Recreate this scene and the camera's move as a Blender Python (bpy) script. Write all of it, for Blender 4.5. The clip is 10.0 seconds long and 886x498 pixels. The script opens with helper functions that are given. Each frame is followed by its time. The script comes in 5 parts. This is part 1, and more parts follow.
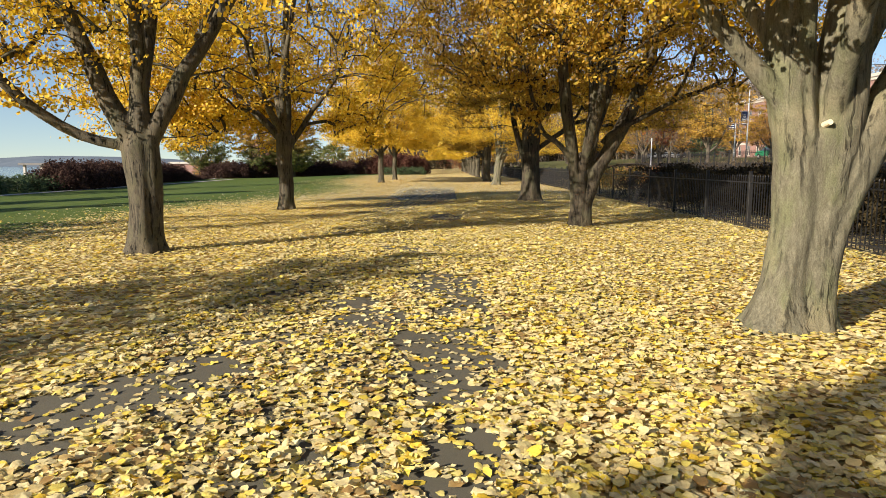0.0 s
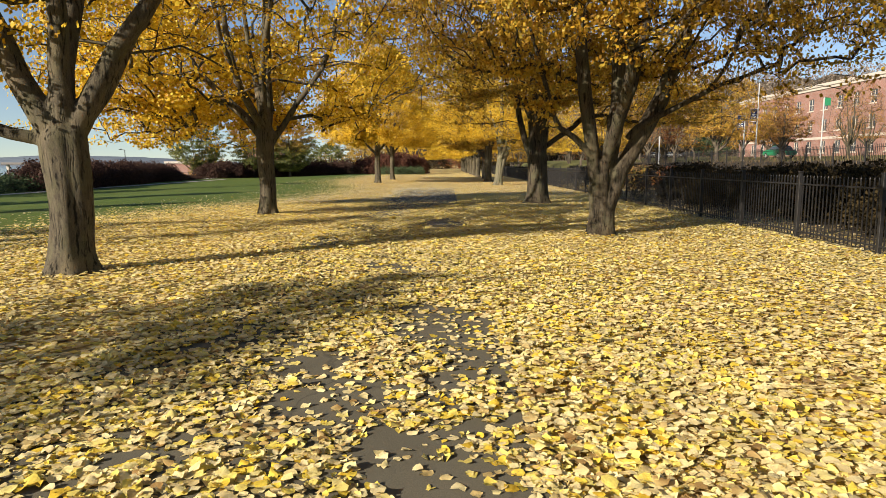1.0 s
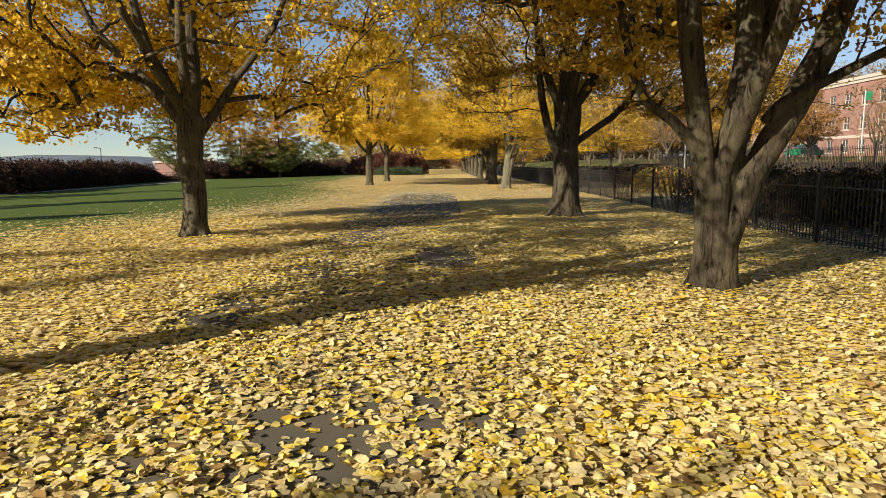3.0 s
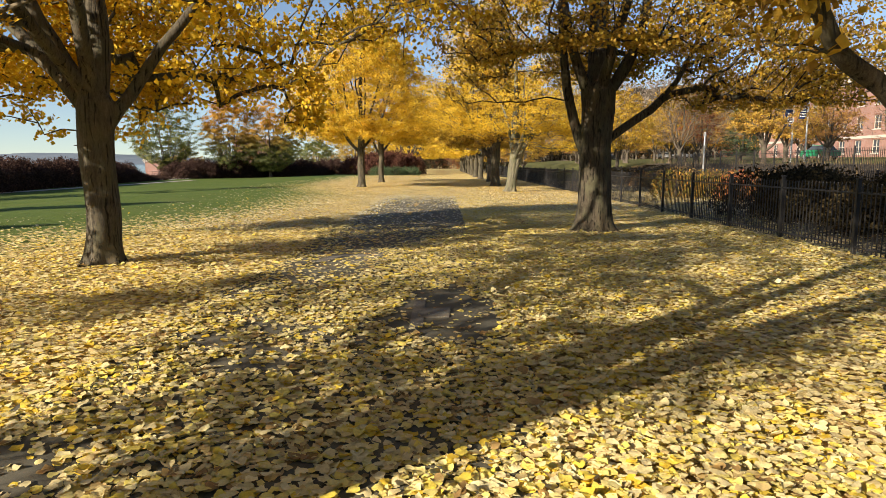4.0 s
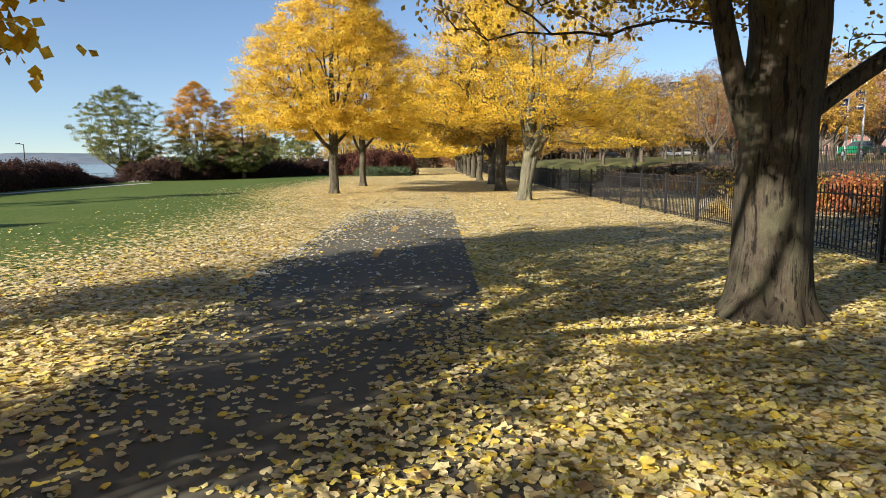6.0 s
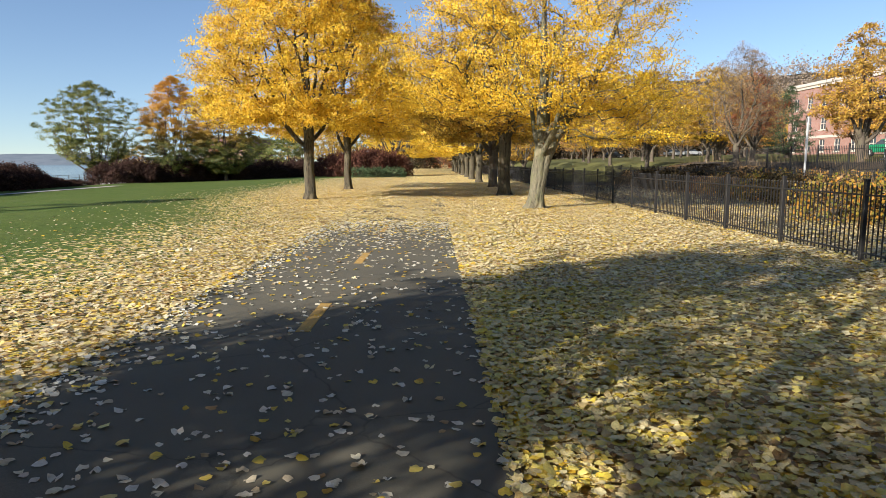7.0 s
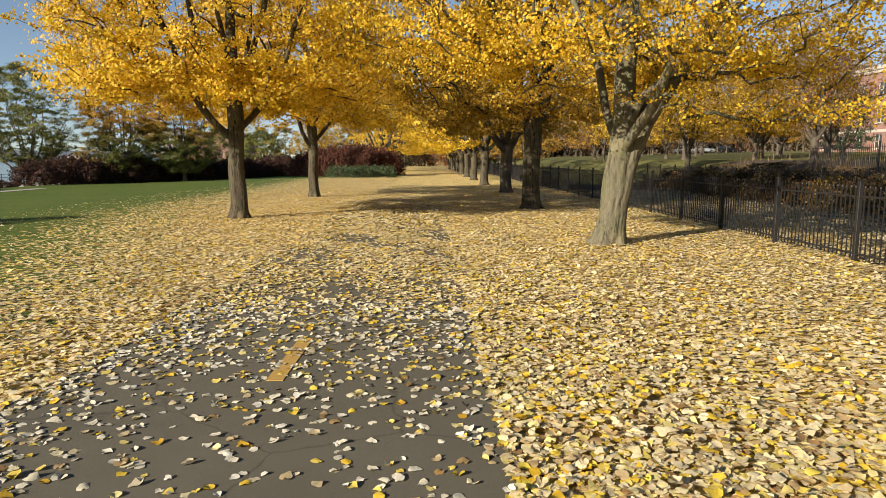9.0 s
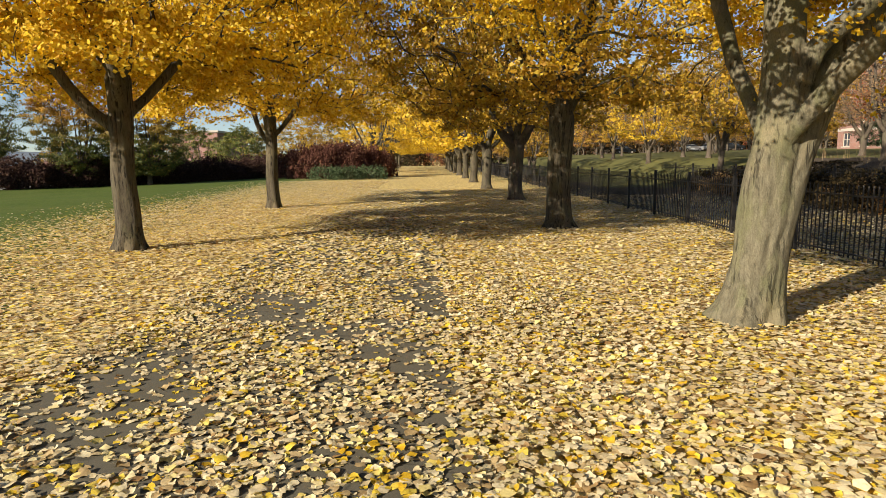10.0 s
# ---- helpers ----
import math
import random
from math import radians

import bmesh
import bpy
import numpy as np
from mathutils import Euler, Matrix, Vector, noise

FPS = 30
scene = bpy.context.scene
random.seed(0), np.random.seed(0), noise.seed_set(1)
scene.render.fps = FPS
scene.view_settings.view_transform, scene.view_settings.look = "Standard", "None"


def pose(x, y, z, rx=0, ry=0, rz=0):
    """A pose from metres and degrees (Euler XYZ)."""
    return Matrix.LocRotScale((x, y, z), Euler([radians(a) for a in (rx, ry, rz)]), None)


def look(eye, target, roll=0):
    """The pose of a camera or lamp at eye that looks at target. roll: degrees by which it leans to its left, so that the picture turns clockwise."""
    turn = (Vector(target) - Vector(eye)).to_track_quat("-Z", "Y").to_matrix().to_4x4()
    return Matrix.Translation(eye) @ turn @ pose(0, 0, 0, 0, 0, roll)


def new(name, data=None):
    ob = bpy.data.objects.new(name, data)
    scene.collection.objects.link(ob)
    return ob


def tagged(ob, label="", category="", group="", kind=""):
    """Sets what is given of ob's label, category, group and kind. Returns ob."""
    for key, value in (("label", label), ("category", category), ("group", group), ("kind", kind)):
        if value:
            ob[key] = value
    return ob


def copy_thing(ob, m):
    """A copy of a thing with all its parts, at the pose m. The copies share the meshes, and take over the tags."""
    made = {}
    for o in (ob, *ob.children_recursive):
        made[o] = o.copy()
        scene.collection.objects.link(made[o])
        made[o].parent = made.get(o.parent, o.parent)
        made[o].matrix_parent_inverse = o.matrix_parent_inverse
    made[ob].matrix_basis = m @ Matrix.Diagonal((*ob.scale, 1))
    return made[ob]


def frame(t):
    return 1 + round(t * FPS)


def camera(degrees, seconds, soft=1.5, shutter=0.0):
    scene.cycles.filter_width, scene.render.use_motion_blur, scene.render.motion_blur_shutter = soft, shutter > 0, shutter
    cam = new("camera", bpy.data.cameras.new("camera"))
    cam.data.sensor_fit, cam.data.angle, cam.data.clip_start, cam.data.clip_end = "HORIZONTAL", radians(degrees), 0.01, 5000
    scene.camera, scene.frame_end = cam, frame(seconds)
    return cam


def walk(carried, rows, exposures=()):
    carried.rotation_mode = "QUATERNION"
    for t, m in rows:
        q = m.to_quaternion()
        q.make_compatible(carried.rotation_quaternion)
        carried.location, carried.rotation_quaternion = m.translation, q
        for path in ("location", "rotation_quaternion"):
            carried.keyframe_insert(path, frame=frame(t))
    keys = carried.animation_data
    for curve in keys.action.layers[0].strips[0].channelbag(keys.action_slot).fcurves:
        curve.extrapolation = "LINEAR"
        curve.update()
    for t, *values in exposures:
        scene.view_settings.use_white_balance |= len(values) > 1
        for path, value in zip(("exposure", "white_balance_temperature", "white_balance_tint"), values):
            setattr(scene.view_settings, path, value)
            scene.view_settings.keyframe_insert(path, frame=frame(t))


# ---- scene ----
cam = camera(68.0, 10.0, 0.8)
PATH = [
    (0, (0.16, 1.276, 1.412), (0.149, 3.259, 1.157), 0.1),
    (0.5, (0.179, 2.306, 1.403), (0.167, 4.29, 1.149), 0.2),
    (1, (0.154, 3.369, 1.394), (0.145, 5.352, 1.138), 0.1),
    (1.5, (0.151, 4.512, 1.41), (0.14, 6.495, 1.152), 0.1),
    (2, (0.123, 5.782, 1.412), (0.114, 7.766, 1.154), 0.1),
    (2.5, (0.143, 7.246, 1.402), (0.133, 9.23, 1.146), 0.1),
    (4, (0.058, 12.37, 1.464), (0.058, 14.354, 1.206), 0.4),
    (4.5, (0.096, 14.314, 1.454), (0.098, 16.297, 1.196), 0.4),
    (5, (0.125, 16.346, 1.412), (0.131, 18.33, 1.156), 0.5),
    (5.5, (0.121, 18.417, 1.457), (0.132, 20.4, 1.199), 0.4),
    (6, (0.087, 20.555, 1.535), (0.104, 22.538, 1.273), 0.2),
    (7.5, (0.305, 27.645, 1.504), (0.333, 29.628, 1.244), 0.2),
    (8, (0.275, 29.95, 1.541), (0.307, 31.932, 1.279), 0.3),
    (8.5, (0.214, 32.313, 1.539), (0.25, 34.295, 1.275), 0.2),
    (9, (0.196, 34.902, 1.575), (0.237, 36.883, 1.306), 0.2),
    (9.5, (0.273, 37.797, 1.593), (0.315, 39.778, 1.322), -0.1),
    (10, (0.391, 40.895, 1.594), (0.44, 42.876, 1.323), -0.1),
]
# seconds, stops, kelvin, tint
EXPOSURES = [(0.0, 1.02, 6470, 15), (1.0, 0.94, 6720, 15), (1.5, 0.88, 6820, 15), (2.5, 0.74, 6850, 15), (4.0, 1.12, 6770, 15), (4.5, 1.20, 6420, 15), (5.0, 1.24, 6270, 15), (5.5, 1.08, 6170, 15), (6.0, 1.16, 6120, 15),
             (7.5, 1.16, 6120, 15), (8.3, 1.02, 6370, 15), (9.0, 0.84, 6770, 15), (10.0, 0.86, 6870, 15)]
walk(cam, [(t, look(eye, target, roll)) for t, eye, target, roll in PATH], EXPOSURES)

# ---- world, sun and exposure ----
SUN_AZ, SUN_EL = 41.0, 21.0      # the way the shadows run, from +x towards +y; height of the sun
sun_dir = Vector((-math.cos(radians(SUN_AZ)) * math.cos(radians(SUN_EL)), -math.sin(radians(SUN_AZ)) * math.cos(radians(SUN_EL)), math.sin(radians(SUN_EL))))
world = bpy.data.worlds.new("world")
scene.world = world
world.use_nodes = True
sky = world.node_tree.nodes.new("ShaderNodeTexSky")
sky.sky_type, sky.sun_disc = "NISHITA", False
sky.sun_elevation, sky.sun_rotation = radians(SUN_EL), math.atan2(sun_dir.x, sun_dir.y)
sky.air_density, sky.dust_density, sky.ozone_density = 1.0, 0.0, 2.0
sky.altitude = 300
wnt = world.node_tree
wtc, wadd = wnt.nodes.new("ShaderNodeTexCoord"), wnt.nodes.new("ShaderNodeVectorMath")
wadd.inputs[1].default_value = (0, 0, 0.04)      # clear air: little haze at the horizon
wnt.links.new(wtc.outputs["Generated"], wadd.inputs[0])
wnt.links.new(wadd.outputs[0], sky.inputs[0])
world.node_tree.links.new(sky.outputs[0], world.node_tree.nodes["Background"].inputs[0])
world.node_tree.nodes["Background"].inputs[1].default_value = 0.067
sun = new("sun", bpy.data.lights.new("sun", "SUN"))
sun.data.energy, sun.data.angle, sun.data.color = 5.0, radians(0.55), (1.0, 0.92, 0.77)
sun.matrix_world = look(sun_dir * 80, (0, 0, 0))
scene.view_settings.exposure = 0.86

# ---- materials ----
def material(name, rough=0.8, spec=0.3, metal=0.0):
    m = bpy.data.materials.new(name)
    m.use_nodes = True
    b = m.node_tree.nodes["Principled BSDF"]
    b.inputs["Roughness"].default_value = rough
    b.inputs["Specular IOR Level"].default_value = spec
    b.inputs["Metallic"].default_value = metal
    return m, m.node_tree, b


def node(nt, kind, **values):
    n = nt.nodes.new("ShaderNode" + kind)
    for k, v in values.items():
        n.inputs[k].default_value = v
    return n


def ramp(nt, source, stops, constant=False):
    r = nt.nodes.new("ShaderNodeValToRGB")
    r.color_ramp.interpolation = "CONSTANT" if constant else "LINEAR"
    el = r.color_ramp.elements
    while len(el) < len(stops):
        el.new(0.5)
    for e, (p, c) in zip(el, stops):
        e.position, e.color = p, (*c, 1) if len(c) == 3 else c
    nt.links.new(source, r.inputs[0])
    return r.outputs[0]


def grey(v):
    return (v, v, v)


def coords(nt, scale=(1, 1, 1)):
    tc = nt.nodes.new("ShaderNodeTexCoord")
    mp = nt.nodes.new("ShaderNodeMapping")
    mp.inputs["Scale"].default_value = scale
    nt.links.new(tc.outputs["Object"], mp.inputs[0])
    return mp.outputs[0]


def noise_tex(nt, at, scale, detail=4.0, rough=0.55):
    n = node(nt, "TexNoise", Scale=scale, Detail=detail, Roughness=rough)
    nt.links.new(at, n.inputs["Vector"])
    return n.outputs["Fac"]


def mix(nt, fac, a, b, mode="MIX"):
    m = nt.nodes.new("ShaderNodeMix")
    m.data_type, m.blend_type = "RGBA", mode
    for socket, v in ((m.inputs[0], fac), (m.inputs[6], a), (m.inputs[7], b)):
        if isinstance(v, (float, int)):
            socket.default_value = v
        elif isinstance(v, tuple):
            socket.default_value = (*v, 1)
        else:
            nt.links.new(v, socket)
    return m.outputs[2]


def maths(nt, op, a, b=0.0, clamp=False):
    m = nt.nodes.new("ShaderNodeMath")
    m.operation, m.use_clamp = op, clamp
    for socket, v in ((m.inputs[0], a), (m.inputs[1], b)):
        if isinstance(v, (float, int)):
            socket.default_value = v
        else:
            nt.links.new(v, socket)
    return m.outputs[0]


def bump(nt, b, height, strength=0.5, distance=0.02):
    n = node(nt, "Bump", Strength=strength, Distance=distance)
    nt.links.new(height, n.inputs["Height"])
    nt.links.new(n.outputs[0], b.inputs["Normal"])


def leaf_material(name, stops, through_share=0.2, rough=0.5, drift=0.0, drift_scale=2.2, crumpled=False):
    """A leaf, each with a colour of its own; some sunlight passes through it. drift: how far neighbours share a tint."""
    m, nt, b = material(name, rough, 0.3 if rough < 0.7 else 0.12)
    geo = nt.nodes.new("ShaderNodeNewGeometry")
    at = coords(nt)
    pick = geo.outputs["Random Per Island"]
    if drift:
        pick = maths(nt, "ADD", pick, maths(nt, "MULTIPLY", maths(nt, "SUBTRACT", noise_tex(nt, at, drift_scale, 2.0), 0.5), drift), True)
    colour = ramp(nt, pick, stops)
    blotch = ramp(nt, noise_tex(nt, at, 38.0, 3.0), [(0.32, grey(0.78)), (0.62, grey(1.0))])
    colour = mix(nt, 0.75, colour, blotch, "MULTIPLY")
    large = ramp(nt, noise_tex(nt, at, 0.9, 2.0), [(0.35, grey(0.86)), (0.65, grey(1.06))])
    colour = mix(nt, 1.0, colour, large, "MULTIPLY")
    if crumpled:
        skin = noise_tex(nt, at, 85.0, 4.0, 0.65)
        colour = mix(nt, 0.5, colour, ramp(nt, skin, [(0.30, (0.78, 0.74, 0.66)), (0.58, grey(1.05))]), "MULTIPLY")
        bump(nt, b, skin, 0.4, 0.008)
    nt.links.new(colour, b.inputs["Base Color"])
    tr = nt.nodes.new("ShaderNodeBsdfTranslucent")
    nt.links.new(colour, tr.inputs[0])
    mx = nt.nodes.new("ShaderNodeMixShader")
    mx.inputs[0].default_value = through_share
    nt.links.new(b.outputs[0], mx.inputs[1])
    nt.links.new(tr.outputs[0], mx.inputs[2])
    nt.links.new(mx.outputs[0], nt.nodes["Material Output"].inputs[0])
    return m


GOLD = leaf_material("golden_leaf", [(0.0, (0.5, 0.266, 0.012)), (0.25, (0.7, 0.427, 0.018)), (0.6, (0.81, 0.551, 0.031)), (0.9, (0.83, 0.628, 0.082)), (1.0, (0.54, 0.314, 0.025))], 0.44, 0.5, 0.8, 0.9)
OCHRE = leaf_material("ochre_leaf", [(0.0, (0.3, 0.158, 0.018)), (0.4, (0.47, 0.272, 0.023)), (0.8, (0.64, 0.420, 0.045)), (1.0, (0.42, 0.325, 0.045))], 0.42, 0.5, 0.8, 0.9)
RUST = leaf_material("rust_leaf", [(0.0, (0.22, 0.09, 0.03)), (0.5, (0.36, 0.17, 0.045)), (1.0, (0.44, 0.27, 0.06))], 0.25)
GREEN = leaf_material("green_leaf", [(0.0, (0.06, 0.085, 0.018)), (0.5, (0.135, 0.16, 0.034)), (1.0, (0.32, 0.27, 0.06))], 0.3, 0.6, 0.6, 0.6)
OLIVE = leaf_material("olive_orange_leaf", [(0.0, (0.09, 0.12, 0.025)), (0.5, (0.26, 0.20, 0.03)), (1.0, (0.50, 0.22, 0.03))], 0.35)
TURNING = leaf_material("turning_leaf", [(0.0, (0.05, 0.09, 0.02)), (0.6, (0.12, 0.14, 0.03)), (1.0, (0.24, 0.19, 0.04))], 0.35)
turn_nt = TURNING.node_tree
height_at = turn_nt.nodes.new("ShaderNodeSeparateXYZ")
turn_nt.links.new(coords(turn_nt), height_at.inputs[0])
turned = ramp(turn_nt, maths(turn_nt, "ADD", maths(turn_nt, "MULTIPLY", height_at.outputs[2], 0.1), maths(turn_nt, "MULTIPLY", noise_tex(turn_nt, coords(turn_nt), 0.7, 3.0), 0.4)), [(0.50, grey(0)), (0.80, grey(1))])
turn_leaf = turn_nt.nodes["Principled BSDF"].inputs["Base Color"].links[0].from_socket
turn_colour = mix(turn_nt, turned, turn_leaf, (0.52, 0.27, 0.03))
turn_nt.links.new(turn_colour, turn_nt.nodes["Principled BSDF"].inputs["Base Color"])
turn_nt.links.new(turn_colour, turn_nt.nodes["Translucent BSDF"].inputs[0])
BURGUNDY = leaf_material("burgundy_leaf", [(0.0, (0.07, 0.028, 0.02)), (0.6, (0.135, 0.055, 0.038)), (1.0, (0.21, 0.10, 0.055))], 0.25, 0.8)
MAROON = leaf_material("maroon_leaf", [(0.0, (0.04, 0.022, 0.018)), (0.6, (0.075, 0.04, 0.031)), (1.0, (0.125, 0.075, 0.05))], 0.2, 0.9)
JUNIPER = leaf_material("juniper_green", [(0.0, (0.04, 0.065, 0.03)), (1.0, (0.11, 0.15, 0.07))], 0.15, 0.9)
DRY = leaf_material("dry_brown_leaf", [(0.0, (0.10, 0.06, 0.03)), (0.5, (0.22, 0.13, 0.05)), (1.0, (0.36, 0.24, 0.09))], 0.3)
# dark brush leaves, darkened further with the shade of the tree row
BRUSH = leaf_material("shade_dark_brush_leaf", [(0.0, (0.022, 0.017, 0.010)), (0.6, (0.046, 0.036, 0.016)), (1.0, (0.09, 0.062, 0.025))], 0.2, 0.9)
SCARLET = leaf_material("scarlet_leaf", [(0.0, (0.20, 0.045, 0.02)), (0.6, (0.32, 0.10, 0.035)), (1.0, (0.42, 0.22, 0.05))], 0.3)
LITTER = leaf_material("fallen_leaf", [(0.0, (0.36, 0.225, 0.080)), (0.06, (0.60, 0.45, 0.18)), (0.20, (0.77, 0.63, 0.30)), (0.45, (0.85, 0.74, 0.40)), (0.60, (0.84, 0.725, 0.30)), (0.78, (0.84, 0.705, 0.18)), (0.93, (0.83, 0.645, 0.085)), (1.0, (0.75, 0.51, 0.05))], 0.14, 0.5, 0.75, crumpled=True)
LITTER_PALE = leaf_material("fallen_leaf_pale", [(0, (0.330, 0.198, 0.077)), (0.12, (0.563, 0.424, 0.209)), (0.32, (0.737, 0.623, 0.370)), (0.6, (0.815, 0.723, 0.465)), (0.76, (0.776, 0.662, 0.274)), (0.9, (0.776, 0.595, 0.069)), (1, (0.698, 0.437, 0.029))], 0.14, 0.5, 0.6, crumpled=True)

LITTER_WHITE = leaf_material("bleached_fallen_leaf", [(0, (0.346, 0.209, 0.075)), (0.1, (0.557, 0.456, 0.266)), (0.24, (0.710, 0.655, 0.490)), (0.5, (0.806, 0.776, 0.648)), (0.68, (0.768, 0.716, 0.499)), (0.8, (0.749, 0.616, 0.161)), (0.93, (0.749, 0.547, 0.055)), (1, (0.634, 0.378, 0.034))], 0.14, 0.5, 0.5, crumpled=True)


def bark_material(name, dark, light, moss=(0.2, 0.2, 0.09), depth=0.5, cracks=7.0, spread=0.46):
    """Bark with long wavering furrows, fine vertical wrinkles, lichen and moss."""
    m, nt, b = material(name, 0.9, 0.2)
    bend = node_color(nt, coords(nt, (0.6, 0.6, 0.35)))
    slit = noise_tex(nt, mix(nt, 0.12, coords(nt, (1, 1, 0.05)), bend, "ADD"), cracks, 4.0, 0.6)
    where = noise_tex(nt, coords(nt, (1, 1, 0.6)), 2.3, 4.0)
    furrow = ramp(nt, slit, [(0.36, grey(0.0)), (0.46, grey(1.0))])
    furrow = mix(nt, ramp(nt, where, [(spread, grey(0.15)), (spread + 0.14, grey(1.0))]), (1, 1, 1), furrow)
    wrinkle = noise_tex(nt, mix(nt, 0.10, coords(nt, (1, 1, 0.2)), node_color(nt, coords(nt, (1, 1, 0.5))), "ADD"), 34.0, 8.0, 0.72)
    fine = noise_tex(nt, coords(nt, (1, 1, 0.6)), 110.0, 5.0, 0.7)
    broad = noise_tex(nt, coords(nt, (1, 1, 0.45)), 4.2, 6.0, 0.62)
    patchy = noise_tex(nt, coords(nt, (1, 1, 0.8)), 1.6, 3.0)
    colour = mix(nt, ramp(nt, wrinkle, [(0.30, grey(0)), (0.72, grey(1))]), dark, light)
    colour = mix(nt, ramp(nt, broad, [(0.46, grey(0.0)), (0.62, grey(0.8))]), colour, moss)
    warm = tuple(1.25 * a * w for a, w in zip(light, (1.05, 0.97, 0.86)))
    colour = mix(nt, ramp(nt, patchy, [(0.52, grey(0.0)), (0.66, grey(0.55))]), colour, warm)
    colour = mix(nt, depth, colour, furrow, "MULTIPLY")
    colour = mix(nt, 0.85, colour, ramp(nt, fine, [(0.3, grey(0.55)), (0.7, grey(1.25))]), "MULTIPLY")
    nt.links.new(colour, b.inputs["Base Color"])
    bump(nt, b, mix(nt, 0.3, mix(nt, 0.5, furrow, wrinkle), fine), 0.8, 0.022)
    return m


def node_color(nt, at):
    n = node(nt, "TexNoise", Scale=7.0, Detail=3.0)
    nt.links.new(at, n.inputs["Vector"])
    return n.outputs["Color"]


BARK = bark_material("linden_bark", (0.036, 0.029, 0.020), (0.130, 0.112, 0.076), (0.092, 0.086, 0.048), 0.8, 26.0, 0.30)
BARK_PALE = bark_material("pale_linden_bark", (0.075, 0.068, 0.044), (0.205, 0.186, 0.124), (0.135, 0.137, 0.070), 0.7, 20.0, 0.40)
# darker copy of linden_bark: shade from neighbouring crowns is put into its colour
BARK_SHADE = bark_material("shaded_linden_bark", (0.028, 0.021, 0.014), (0.100, 0.082, 0.054), (0.085, 0.080, 0.045), 0.8, 26.0, 0.30)
BARK_DARK = bark_material("dark_bark", (0.05, 0.04, 0.03), (0.15, 0.12, 0.09), (0.12, 0.11, 0.07), 0.6, 24.0)


def ground_material():
    """Lawn, leaf litter and bare soil, by place."""
    m, nt, b = material("park_ground", 0.95, 0.15)
    at = coords(nt)
    sep = nt.nodes.new("ShaderNodeSeparateXYZ")
    nt.links.new(at, sep.inputs[0])
    X, Y = sep.outputs[0], sep.outputs[1]
    fine, mid, wide = noise_tex(nt, at, 55.0, 3.0), noise_tex(nt, at, 5.0, 4.0), noise_tex(nt, at, 0.35, 3.0)
    grass = mix(nt, ramp(nt, mid, [(0.3, grey(0)), (0.7, grey(1))]), (0.060, 0.100, 0.015), (0.105, 0.152, 0.025))
    grass = mix(nt, 0.8, grass, ramp(nt, fine, [(0.25, grey(0.45)), (0.75, grey(1.35))]), "MULTIPLY")
    grass = mix(nt, ramp(nt, wide, [(0.4, grey(0)), (0.7, grey(0.35))]), grass, (0.14, 0.15, 0.04))
    cell = node(nt, "TexVoronoi", Scale=14.0)
    nt.links.new(at, cell.inputs["Vector"])
    sc = nt.nodes.new("ShaderNodeSeparateColor")
    nt.links.new(cell.outputs["Color"], sc.inputs[0])
    leaf = ramp(nt, sc.outputs[0], [(0.0, (0.32, 0.20, 0.07)), (0.25, (0.62, 0.47, 0.20)), (0.6, (0.85, 0.71, 0.35)), (0.85, (0.85, 0.68, 0.19)), (1.0, (0.78, 0.56, 0.10))])
    leaf = mix(nt, ramp(nt, cell.outputs["Distance"], [(0.35, grey(0)), (0.75, grey(0.7))]), leaf, (0.16, 0.10, 0.045))
    soil = mix(nt, mid, (0.045, 0.035, 0.024), (0.12, 0.095, 0.065))
    scatter = sc.outputs[1]
    # litter thins out to the west of the tree row and past the fence
    west = maths(nt, "MULTIPLY_ADD", X, 1 / 5.0)
    nt.nodes[-1].inputs[2].default_value = 10.4 / 5.0
    # the grass shows nearer to the path where the tree row has a gap
    gap = ramp(nt, maths(nt, "MULTIPLY", Y, 0.01), [(0.24, grey(0)), (0.32, grey(0.55)), (0.44, grey(0.55)), (0.54, grey(0))])
    west = maths(nt, "SUBTRACT", west, gap)
    cover = maths(nt, "MINIMUM", west, maths(nt, "ADD", maths(nt, "MULTIPLY", X, -1 / 4.0), 2.35))
    cover = maths(nt, "ADD", cover, maths(nt, "MULTIPLY", maths(nt, "SUBTRACT", mid, 0.5), 0.7))
    mask = maths(nt, "GREATER_THAN", cover, scatter)
    turf = mix(nt, ramp(nt, maths(nt, "MULTIPLY", X, 0.02), [(0.125, grey(0)), (0.145, grey(1))]), grass, soil)
    ragged = maths(nt, "ADD", X, maths(nt, "MULTIPLY", maths(nt, "SUBTRACT", noise_tex(nt, at, 0.25, 6.0, 0.65), 0.5), 7.0))
    lawn2 = maths(nt, "MAXIMUM", maths(nt, "GREATER_THAN", ragged, 24.5), maths(nt, "MULTIPLY", maths(nt, "GREATER_THAN", ragged, 11.0), maths(nt, "GREATER_THAN", Y, 78.0)))
    turf = mix(nt, lawn2, turf, mix(nt, mid, (0.09, 0.10, 0.028), (0.16, 0.145, 0.05)))
    colour = mix(nt, mask, turf, leaf)
    nt.links.new(colour, b.inputs["Base Color"])
    bump(nt, b, mix(nt, 0.5, fine, cell.outputs["Distance"]), 0.8, 0.03)
    return m


GROUND = ground_material()


